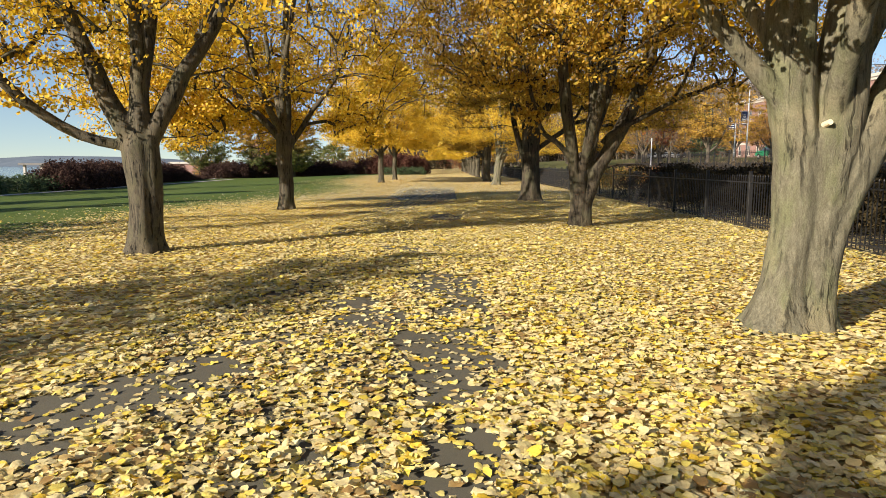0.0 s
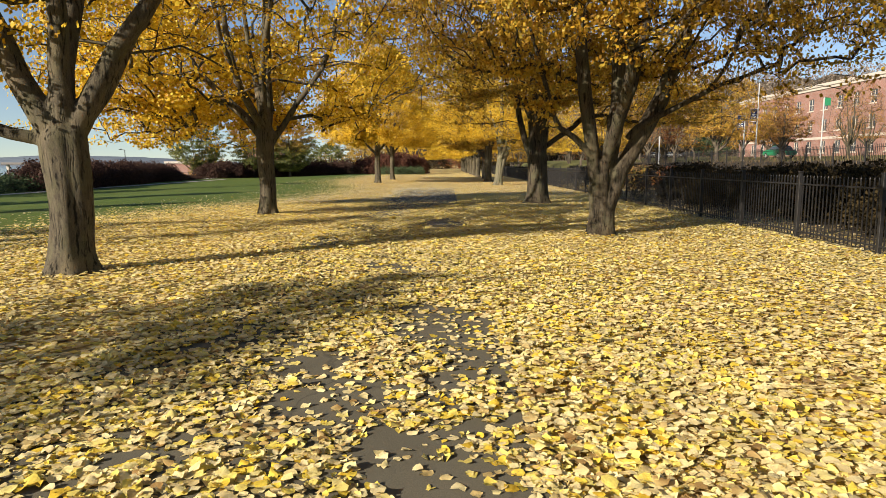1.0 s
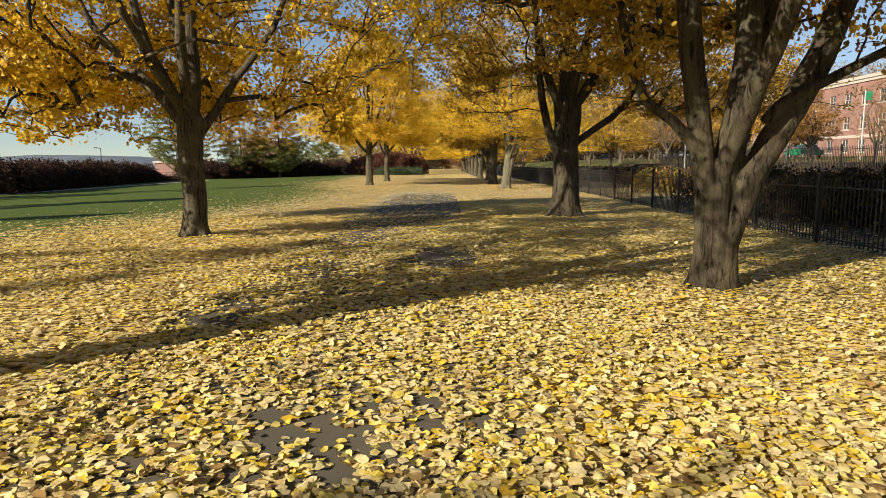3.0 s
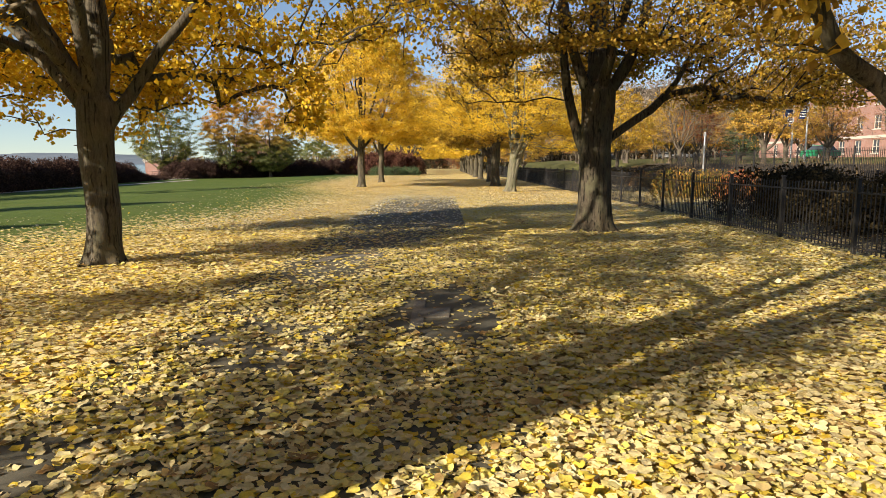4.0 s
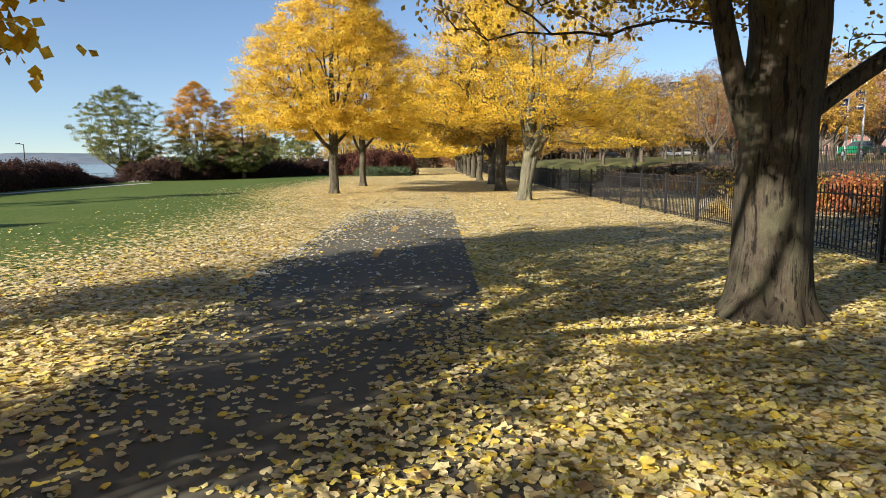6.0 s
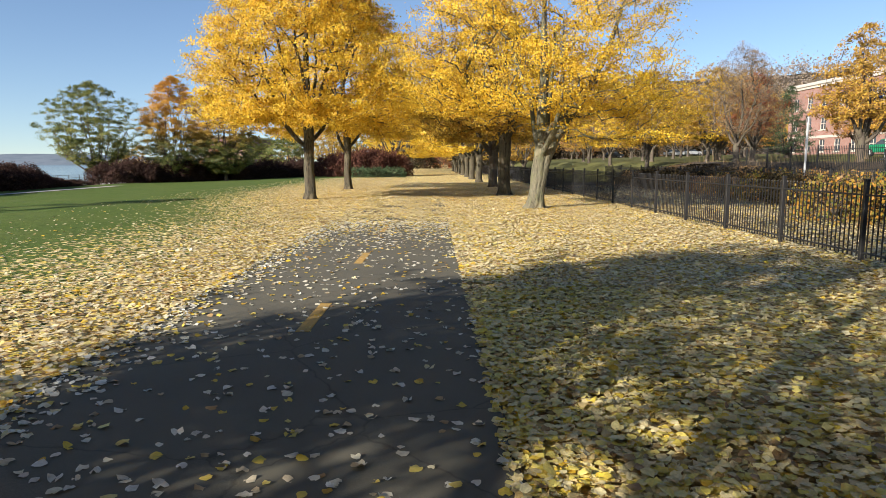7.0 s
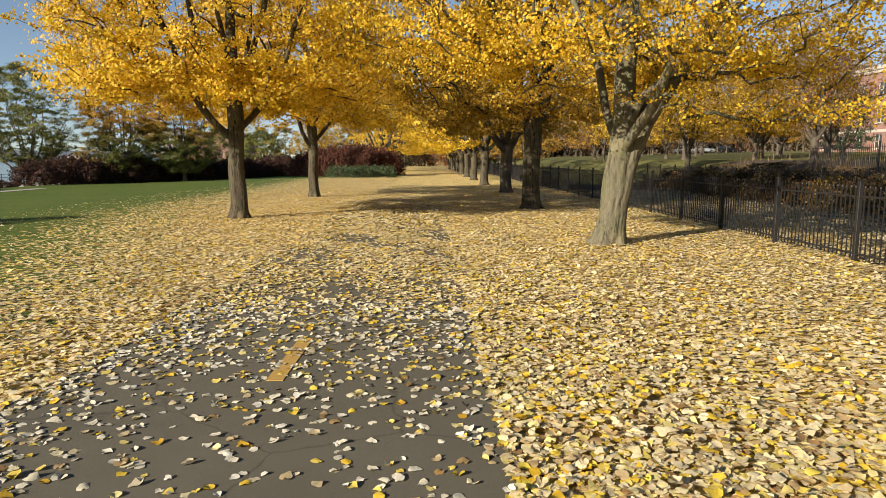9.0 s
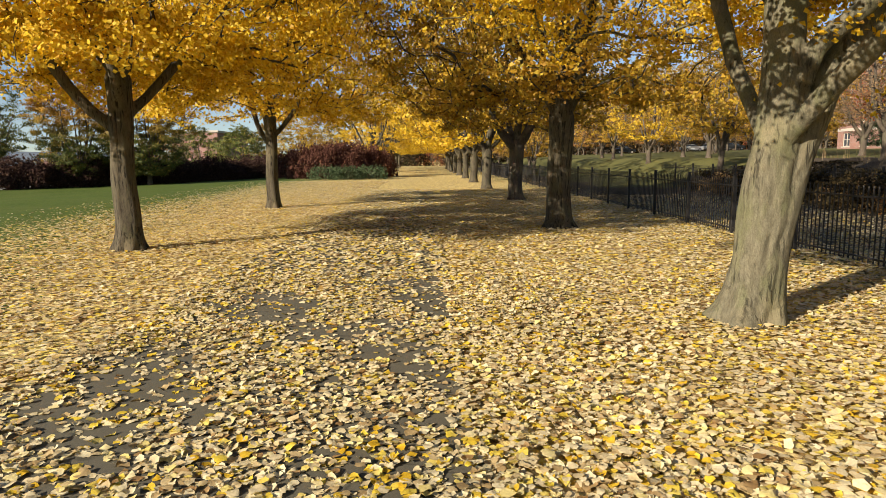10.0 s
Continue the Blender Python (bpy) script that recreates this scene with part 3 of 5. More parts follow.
def stem_points(stem, step):
    """A smooth line of x, y, z, radius through the given ones."""
    stem = np.array(stem, float)
    run = np.concatenate([[0], np.cumsum(np.linalg.norm(np.diff(stem[:, :3], axis=0), axis=1))])
    at = np.linspace(0, run[-1], max(3, int(run[-1] / step)))
    line = np.stack([np.interp(at, run, stem[:, k]) for k in range(4)], -1)
    for _ in range(2):
        line[1:-1] = 0.25 * line[:-2] + 0.5 * line[1:-1] + 0.25 * line[2:]
    return line


def stem_surface(rng, stem, sides=30):
    """A fused stem of a trunk, with long ridges, lumps and a root flare."""
    line = stem_points(stem, 0.06)
    d = np.gradient(line[:, :3], axis=0)
    d /= np.linalg.norm(d, axis=1, keepdims=True)
    side = np.cross(d, [0.0, 1.0, 0.15])
    side /= np.linalg.norm(side, axis=1, keepdims=True)
    up = np.cross(d, side)
    ang = np.linspace(0, 2 * np.pi, sides, endpoint=False)
    k1, k2 = rng.uniform(0, 6.28, 2)
    V = []
    for p, u, v in zip(line, side, up):
        z = p[2]
        lump = np.array([noise.noise(Vector((1.6 * math.cos(q) + k1, 1.6 * math.sin(q), 0.9 * z))) + 0.6 * noise.noise(Vector((4.5 * math.cos(q), 4.5 * math.sin(q) + k2, 1.7 * z))) for q in ang])
        furrow = np.array([abs(noise.noise(Vector((5.5 * math.cos(q + 0.15 * math.sin(2 * z)), 5.5 * math.sin(q + 0.15 * math.sin(2 * z)), 0.8 * z + k2)))) for q in ang])
        flare = 1 + 0.22 * math.exp(-max(z, 0) / 0.10) * (1 + 0.7 * np.cos(4 * ang + k1)) + 0.10 * math.exp(-max(z, 0) / 0.4)
        r = p[3] * flare * (1 + 0.11 * lump - 0.10 * (furrow < 0.10) * (1 - furrow / 0.10))
        V.append(p[:3] + r[:, None] * (np.cos(ang)[:, None] * u + np.sin(ang)[:, None] * v))
    n = len(V)
    i, j = np.meshgrid(np.arange(n - 1), np.arange(sides), indexing="ij")
    a, b2 = i * sides + j, i * sides + (j + 1) % sides
    T = np.stack([a, b2, b2 + sides, a, b2 + sides, a + sides], -1).reshape(-1, 3)
    cap = (n - 1) * sides
    T = np.concatenate([T, [[cap, cap + k, cap + k + 1] for k in range(1, sides - 1)], [[0, k + 1, k] for k in range(1, sides - 1)]])
    return np.concatenate(V), T


def trunk_surface(rng, P, trunk_n, r0, fork, sides=40, swell=0.12):
    """The trunk: a root flare, long furrows and lumps."""
    V, T, base = [], [], 0
    ang = np.linspace(0, 2 * np.pi, sides, endpoint=False)
    k1, k2, k3 = rng.uniform(0, 6.28, 3)
    roots = rng.integers(5, 8)
    zs = np.concatenate([[-0.12, -0.03, 0.03], np.arange(0.09, fork + 0.25, 0.09)])
    rings = []
    for z in zs:
        c = np.array([np.interp(z, P[:trunk_n, 2], P[:trunk_n, 0]), np.interp(z, P[:trunk_n, 2], P[:trunk_n, 1])])
        flare = 1 + 0.36 * math.exp(-max(z, 0) / 0.13) * (1 + 0.6 * np.cos(roots * ang + k1)) + 0.14 * math.exp(-max(z, 0) / 0.5)
        top = 1 + swell * smooth_step(fork - 1.2, fork + 0.1, z)
        ridge = 1 + 0.05 * np.sin(5 * ang + k2 + 0.6 * z) + 0.03 * np.abs(np.sin(4.5 * ang + k3 - 0.5 * z)) + 0.045 * np.sin(2 * ang + 1.1 * z + k1) + 0.02 * np.sin(3 * ang + 5 * z + k2)
        r = r0 * flare * top * ridge * (1 - 0.05 * z / fork)
        if sides > 20:
            lump = np.array([noise.noise(Vector((2.6 * math.cos(q), 2.6 * math.sin(q), 1.3 * z + k1))) + 0.5 * noise.noise(Vector((6 * math.cos(q), 6 * math.sin(q), 3.1 * z + k2))) for q in ang])
            r = r * (1 + 0.055 * lump)
        if z > fork:
            r = r * (1 - 2.2 * (z - fork))
        rings.append(np.stack([c[0] + r * np.cos(ang), c[1] + r * np.sin(ang), np.full(sides, z)], -1))
    n = len(rings)
    V = np.concatenate(rings)
    i, j = np.meshgrid(np.arange(n - 1), np.arange(sides), indexing="ij")
    a, b2 = i * sides + j, i * sides + (j + 1) % sides
    T = np.stack([a, b2, b2 + sides, a, b2 + sides, a + sides], -1).reshape(-1, 3)
    cap = (n - 1) * sides
    T = np.concatenate([T, [[cap, cap + k, cap + k + 1] for k in range(1, sides - 1)], [[0, k + 1, k] for k in range(1, sides - 1)]])
    return V, T


def tree(x, y, spec, label, leaf=GOLD, bark=BARK, outline=LEAF_FAR, category="tree", group="avenue of linden trees", detail=True):
    rng = np.random.default_rng(spec["seed"])
    P, parent, rad, limbs, trunk_n, n_main, tips = grow(rng, spec)
    z = float(ground_height(x, y))
    ob = thing("linden_tree" if "linden" in label else "tree", pose(x, y, z - 0.01), label, category, group)
    V, T = trunk_surface(rng, P, trunk_n, spec["trunk"], spec["fork"], 40 if detail else 14, spec.get("swell", 0.12))
    lines = [(P[line], rad[line]) for line, weight in limbs if isinstance(weight, float)]
    for _, rr in lines:
        rr[0] = rr[1] * 1.1
    for stem in spec.get("lines", ()):
        V1, T1 = stem_surface(rng, stem)
        V, T = np.concatenate([V, V1]), np.concatenate([T, T1 + len(V)])
    if lines:
        V2, T2 = tubes(lines, 14 if detail else 7)
        V, T = np.concatenate([V, V2]), np.concatenate([T, T2 + len(V)])
    me = tri_mesh("trunk", V, T, bark, True)
    trunk = child("trunk", me, ob)
    if detail:
        rm = trunk.modifiers.new("blend", "REMESH")
        rm.mode, rm.voxel_size, rm.use_smooth_shade = "VOXEL", 0.015 if "lines" in spec else 0.022, True
        sm = trunk.modifiers.new("soften", "SMOOTH")
        sm.factor, sm.iterations = 0.5, 2 if "lines" in spec else 4
    # twigs: every run from a fork to its tip is one tube
    heir = {}
    for k in range(n_main, len(P)):
        q = parent[k]
        if q not in heir or rad[k] > rad[heir[q]]:
            heir[q] = k
    runs = []
    for k in range(n_main, len(P)):
        q = parent[k]
        if q < n_main or heir[q] != k:
            line = [q, k]
            while line[-1] in heir:
                line.append(heir[line[-1]])
            rr = rad[line].copy()
            rr[0] = rr[1]
            runs.append((P[line], rr * spec.get("twig_scale", 1.0)))
    least = 0.0075 if detail and y > 45 else 0.010 if not detail and spec["leaves"] > 14 else 0.0
    runs = [run for run in runs if run[1].max() > least]
    V, T = tubes(runs, 3)
    child("branchwork", tri_mesh("branchwork", V, T, bark, True), ob, "dark forking twigs")
    per = spec["leaves"]
    if per > 0:
        at = np.repeat(P[tips], per, axis=0)
        back = np.repeat(P[parent[tips]], per, axis=0)
        s = rng.uniform(0, 1, len(at))[:, None]
        at = at * (1 - 0.6 * s) + back * 0.6 * s + rng.normal(0, 1, (len(at), 3)) * [0.16, 0.16, 0.075]
        at[:, 2] = np.maximum(at[:, 2], spec["base"] - 0.2 - rng.exponential(0.22, len(at)))
        size = rng.uniform(0.052, 0.09, len(at)) * spec.get("leaf_scale", 1.0)
        # blades hang from the twigs and turn outward, each spray its own way
        out = at - [*spec.get("shift", (0, 0)), 0.45 * (spec["base"] + spec["height"])]
        out /= np.linalg.norm(out, axis=1, keepdims=True) + 1e-9
        spray = np.repeat(rng.normal(0, 0.45, (len(tips), 3)), per, axis=0)
        V, T = leaves(rng, at, size, outline, face=out * [0.9, 0.9, 0.35] + [0, 0, 0.42] + spray)
        child("crown", tri_mesh("crown", V, T, leaf), ob, spec.get("crown_label", "yellow autumn leaves"))
    return ob


def limbs_of(rng, n, tilt, length, weight=0.5):
    a0 = rng.uniform(0, 360)
    return [(a0 + 360 * k / n + rng.uniform(-18, 18), tilt * rng.uniform(0.55, 1.25), length * rng.uniform(0.8, 1.1), rng.uniform(0, 0.35), weight * rng.uniform(0.8, 1.1)) for k in range(n)] + [(0, 4, length * 1.2, 0, weight * 1.1)]


def avenue(x, y, seed, trunk=0.24, height=10.5, base=2.1, radius=4.6, fork=2.1, limbs=None, leaf=GOLD, bark=BARK, label="", near=True, **more):
    rng = np.random.default_rng(seed + 500)
    spec = dict(seed=seed, trunk=trunk, height=height, base=base, radius=radius, fork=fork, limbs=limbs or limbs_of(rng, 6, 38, 5.0), twigs=1250 if near else 320, leaves=32 if near else 24)
    if not near:
        spec["leaf_scale"] = 2.1
    spec.update(more)
    return tree(x, y, spec, label or "mature linden tree with golden autumn crown on the leafy verge", leaf, bark, LEAF_FIVE if near and y < 20 else (LEAF_FAR if near and y < 55 else LEAF_CHIP), detail=near)


# limbs: bearing from +x, lean from upright, length, start below the fork, weight
avenue(-4.75, -7.5, 3, near=False, radius=5.3, even=3, twigs=760, leaves=60)
avenue(-13.4, -0.75, 4, near=False, base=2.0, height=7.3, radius=2.3, fork=1.6, power=0.7, twigs=260, leaves=20, label="linden tree with thinning golden leaves on the lawn")
for k, (xx, yy, hh, rr) in enumerate(((-32.0, 33.5, 12.3, 3.4), (-27.5, 21.5, 9.5, 1.9), (-27.0, 12.0, 9.5, 1.9))):
    avenue(xx, yy, 17 + 80 * k, near=False, base=3.0, height=hh, radius=rr, fork=2.4, twigs=320, leaves=34, label="linden tree with golden leaves by the lake")
avenue(-19.5, 5.5, 16, near=False, base=2.8, height=9.2, radius=3.4, twigs=350, leaves=26, label="linden tree with thinning golden leaves on the lawn")
avenue(-4.66, 11.75, 5, trunk=0.235, fork=1.75, base=2.6, radius=5.0, height=10.5, twigs=1200, leaves=25, leaf_scale=1.0, swell=0.2, extra=[(-1.9, -0.5, 2.5, 0.8, 16), (-1.0, -0.6, 2.5, 0.5, 8), (0.9, -1.0, 4.9, 1.3, 45), (-1.7, 2.9, 4.0, 1.1, 55), (-3.2, 1.6, 5.0, 1.3, 60)], even=0.7, shift=(-0.4, 1.3),
       limbs=[(185, 30, 5.0, 0.1, 0.62), (100, 8, 6.0, 0.0, 0.6), (280, 9, 5.5, 0.0, 0.5), (5, 32, 5.2, 0.15, 0.55), (190, 66, 4.0, -0.0, 0.28), (60, 45, 4.0, 0.0, 0.35)],
       bare=[(0.5, -3.2, 2.9, 2.3), (1.2, 0.5, 3.2, 1.5), (-3.1, 1.3, 3.0, 1.0), (-3.2, 3.7, 3.1, 1.0)], label="linden tree forking low into heavy grey-brown limbs above fallen leaves")
avenue(-4.85, 21.8, 6, trunk=0.22, fork=2.3, base=2.1, radius=5.6, height=10.8, twigs=1800, leaves=38, leaf_scale=1.1, inner=0.3, skirt=1.5, power=0.5, even=1.5, shift=(0, 0.1), bare=[(2.2, -1.8, 2.6, 2.4), (2.7, 1.2, 2.2, 1.7), (2.0, -2.6, 3.9, 1.5), (0.6, -3.2, 3.4, 1.5), (-3.0, -0.6, 2.6, 0.5)], extra=[(-2.75, -2.6, 3.0, 1.2, 45), (-1.9, -1.9, 2.6, 0.8, 18), (-3.6, -3.4, 3.4, 1.3, 60), (3.0, -0.9, 2.75, 0.7, 14), (2.2, -1.6, 3.0, 0.6, 8), (2.5, 1.6, 2.5, 0.6, 16), (2.7, 2.2, 2.2, 0.35, 7), (1.6, 1.2, 2.9, 0.6, 12), (-1.4, 3.4, 3.3, 1.3, 130), (-3.6, 1.7, 3.2, 1.4, 150), (-2.4, 3.5, 4.8, 1.5, 110), (-3.8, 2.4, 5.8, 1.5, 90), (-1.2, 4.6, 4.4, 1.2, 80)],
       limbs=[(175, 46, 5, 0.3, 0.42), (120, 28, 5, 0.0, 0.46), (5, 36, 5, 0.65, 0.36), (300, 30, 5, 0, 0.42), (60, 8, 6.5, 0, 0.62), (215, 22, 5, 0.1, 0.44), (250, 50, 4.5, 0.1, 0.34)])
avenue(-4.95, 52.7, 7, trunk=0.2, fork=3.0, base=2.1, skirt=2.6, inner=0.35, radius=4.8, height=10.6, twigs=2200, leaves=60, leaf_scale=0.95, even=1.9,
       limbs=[(190, 34, 4.6, 1.0, 0.36), (20, 36, 4.6, 0.8, 0.34), (280, 30, 4.8, 0.6, 0.34), (100, 30, 4.8, 0.4, 0.36), (330, 26, 5, 0.15, 0.36), (215, 24, 5, 0.0, 0.36), (60, 4, 6.4, 0, 0.66)])
avenue(-4.7, 62.85, 8, trunk=0.19, fork=3.0, base=2.1, skirt=2.4, inner=0.3, radius=5.2, height=11, twigs=1500, leaves=48, leaf_scale=1.15, even=2.0,
       limbs=[(160, 34, 4.6, 1.0, 0.36), (40, 36, 4.6, 0.8, 0.34), (280, 30, 4.8, 0.6, 0.34), (100, 30, 4.8, 0.4, 0.36), (330, 26, 5, 0.15, 0.36), (215, 24, 5, 0.0, 0.36), (60, 4, 6.4, 0, 0.66)])
for k, yy in enumerate((106, 117, 128, 139, 150, 161, 172)):
    avenue(-5.0, yy, 40 + k, near=False, radius=5.6, height=11.5, base=2.2, shift=(0.9, 0), even=1.6)
avenue(3.3, -4.0, 9, near=False)
r1 = avenue(3.19, 6.95, 10, trunk=0.20, fork=1.75, base=3.1, radius=4.6, height=10.5, lean=(0.22, 0.0), twigs=1500, leaves=40, leaf_scale=1.0, bark=BARK_PALE,
            limbs=[(60, 30, 5, 0.0, 0.35), (250, 32, 5, 0.0, 0.40), (120, 30, 5, 0.0, 0.35)],
            lines=[[(-0.12, 0, -0.1, 0.29), (-0.07, 0, 0.4, 0.20), (-0.02, 0, 0.9, 0.185), (-0.04, 0, 1.5, 0.19), (-0.11, 0, 1.9, 0.20), (-0.17, 0, 2.4, 0.19), (-0.2, 0, 3.2, 0.17), (-0.3, 0.1, 4.5, 0.13), (-0.4, 0.2, 6, 0.08), (-0.4, 0.2, 8, 0.04)],
                   [(0.08, 0.02, -0.1, 0.27), (0.12, 0.02, 0.4, 0.21), (0.16, 0, 0.9, 0.195), (0.22, 0, 1.5, 0.22), (0.27, 0, 1.9, 0.22), (0.30, 0, 2.4, 0.20), (0.38, 0, 3.2, 0.17), (0.5, 0.1, 4.5, 0.12), (0.6, 0.2, 6, 0.08), (0.6, 0.2, 8, 0.04)],
                   [(0.14, -0.06, -0.1, 0.19), (0.18, -0.06, 0.5, 0.15), (0.25, -0.05, 0.9, 0.155), (0.42, -0.03, 1.4, 0.18), (0.62, 0, 1.8, 0.19), (0.88, 0.05, 2.25, 0.17), (1.2, 0.1, 2.8, 0.14), (1.8, 0.2, 3.8, 0.10), (2.4, 0.3, 5, 0.06)],
                   [(-0.08, -0.05, 1.7, 0.12), (-0.25, -0.05, 2.0, 0.10), (-0.5, -0.05, 2.25, 0.085), (-0.85, -0.1, 2.6, 0.07), (-1.4, -0.2, 3.2, 0.055), (-2.2, -0.4, 4.0, 0.035)],
                   [(0.28, -0.05, 2.2, 0.13), (0.5, -0.08, 2.7, 0.12), (0.62, -0.1, 3.3, 0.10), (0.8, -0.2, 4.5, 0.07)]],
            extra=[(-0.9, -0.5, 2.85, 0.5, 16), (-1.5, -0.6, 3.0, 0.7, 14), (0.2, -1.2, 3.4, 0.8, 14)], label="stout pale-barked linden tree with fused stems and a flared base")
part("branch_stub", rod(bmesh.new(), (0.08, -0.12, 1.74), (0.075, -0.25, 1.77), 0.028, 0.024, 10), ENDGRAIN, r1, "pale sawn branch stub")
avenue(3.22, 16.4, 11, trunk=0.17, fork=1.2, base=2.8, radius=4.6, height=10.5, twigs=1550, leaves=38, leaf_scale=1.0, leaf=OCHRE, bark=BARK_SHADE,
       limbs=[(270, 26, 5.5, 0, 0.42)],
       lines=[[(-0.05, 0, 1.3, 0.075), (-0.3, -0.05, 1.65, 0.07), (-0.57, -0.1, 1.92, 0.062), (-0.87, -0.1, 2.11, 0.055), (-1.02, -0.1, 2.4, 0.05), (-1.15, -0.1, 2.9, 0.045), (-1.4, 0, 3.8, 0.035), (-1.7, 0.1, 5, 0.02)],
              [(-0.08, 0, -0.1, 0.176), (-0.07, 0, 0.5, 0.143), (-0.12, 0, 1.2, 0.134), (-0.25, 0, 2.0, 0.134), (-0.36, 0, 2.66, 0.13), (-0.5, 0, 3.84, 0.118), (-0.6, 0.1, 5.5, 0.084), (-0.6, 0.1, 7.5, 0.042)],
              [(0.02, 0.05, -0.1, 0.193), (0.03, 0.05, 0.5, 0.168), (0.1, 0.05, 1.2, 0.16), (0.22, 0.05, 2.0, 0.16), (0.3, 0.05, 2.66, 0.151), (0.28, 0.1, 3.84, 0.134), (0.3, 0.1, 6, 0.084), (0.3, 0.1, 8, 0.042)],
              [(0.1, -0.03, -0.1, 0.176), (0.12, -0.03, 0.5, 0.143), (0.33, -0.02, 1.2, 0.151), (0.75, 0, 2.0, 0.16), (1.1, 0, 2.66, 0.16), (1.5, 0.05, 3.84, 0.134), (1.8, 0.1, 5.5, 0.084), (1.9, 0.1, 7.5, 0.0336)],
              [(0.45, -0.1, 1.9, 0.0672), (0.6, -0.12, 2.1, 0.063), (1.2, -0.2, 2.42, 0.0521), (2.1, -0.3, 2.9, 0.0403), (3.1, -0.4, 3.25, 0.0252)],
              [(0.25, 0.1, 2.0, 0.101), (0.6, 0.2, 3.0, 0.101), (0.85, 0.3, 4.2, 0.084), (1.0, 0.3, 6, 0.0504)]],
       extra=[(-1.2, -0.2, 2.15, 0.3, 7), (-1.0, -0.1, 2.7, 0.5, 10), (2.2, -0.5, 3.3, 1.2, 30), (3.6, -0.4, 4.6, 1.8, 80), (4.2, 0.5, 5.6, 2.0, 60), (5.2, 0.5, 4.6, 1.6, 80)], label="linden tree with shade-darkened mottled stems and thinning ochre leaves")
avenue(3.4, 27.0, 12, trunk=0.345, fork=3.1, base=3.0, radius=4.8, skirt=1.3, height=10.5, twigs=1300, leaves=34, leaf_scale=0.95, leaf=OCHRE, bark=BARK_SHADE, extra=[(-2.4, 0.5, 4.0, 1.2, 50), (3.8, -0.3, 3.6, 1.7, 120), (3.0, 1.5, 4.2, 1.8, 120), (4.8, -1.0, 3.9, 1.4, 90), (5.2, 0.3, 3.6, 1.3, 110)],
       lines=[[(-0.1, 0, 1.45, 0.12), (-0.36, -0.05, 1.95, 0.115), (-0.53, -0.05, 2.5, 0.108), (-0.68, -0.05, 3.1, 0.10), (-0.8, 0, 4.2, 0.08), (-0.9, 0, 6, 0.04)]],
       limbs=[(100, 4, 5.6, 0.0, 0.68), (0, 48, 5, 1.3, 0.17), (300, 24, 5, 0.5, 0.33), (45, 30, 5, 0.3, 0.32), (215, 28, 4.5, 0.4, 0.30), (0, 20, 5, 0.6, 0.30)])
avenue(3.58, 47.2, 13, trunk=0.19, fork=1.7, base=2.4, radius=5.0, height=10.8, bark=BARK_PALE, twigs=1750, leaves=54, leaf_scale=0.74, skirt=1.6, inner=0.25, lean=(0.17, 0), even=0.9,
       limbs=[(60, 26, 5, 0.0, 0.36), (270, 44, 5, 0, 0.22), (110, 40, 5, 0, 0.24)],
       lines=[[(-0.05, 0, -0.1, 0.28), (0.03, 0, 0.5, 0.225), (0.1, 0, 1.0, 0.22), (0.16, 0, 1.6, 0.22), (0.2, 0, 2.3, 0.20), (0.2, 0.05, 3.0, 0.19), (0.25, 0.1, 4.2, 0.15), (0.2, 0.1, 6, 0.09), (0.2, 0, 8, 0.04)],
              [(0.13, -0.06, -0.1, 0.19), (0.16, -0.07, 0.5, 0.14), (0.22, -0.06, 1.0, 0.145), (0.33, -0.02, 1.6, 0.17), (0.6, 0.05, 2.3, 0.19), (1.05, 0.1, 3.0, 0.17), (1.6, 0.2, 3.8, 0.13), (2.3, 0.3, 5, 0.09), (2.8, 0.4, 6.5, 0.05)],
              [(0.3, -0.12, 2.3, 0.10), (0.42, -0.15, 2.65, 0.09), (0.95, -0.25, 3.1, 0.075), (1.5, -0.5, 3.7, 0.06), (2.2, -0.8, 4.6, 0.04)]],
       extra=[(2.6, -0.5, 3.2, 1.6, 60), (1.2, -1.5, 3.3, 1.2, 30), (3.4, -2.0, 2.9, 1.3, 60)], label="pale-barked linden tree of two fused stems with a heavy bough")
avenue(3.5, 56.3, 14, trunk=0.26, fork=2.6, base=2.2, radius=5.2, height=11, bark=BARK, twigs=1150, leaves=34, leaf_scale=1.25, skirt=1.2, even=1.4, leaf=OCHRE)
avenue(3.9, 66.8, 15, trunk=0.25, fork=2.2, base=2.2, radius=5.2, height=11, bark=BARK_DARK, twigs=1050, leaves=30, leaf_scale=1.35, skirt=1.2, even=1.4, leaf=OCHRE)
for k, yy in enumerate((77, 87, 97, 107, 117, 127, 137, 147)):
    avenue(3.7, yy, 60 + k, near=False, radius=5.6, height=11.5, base=2.2, shift=(-0.7, 0), even=1.6)

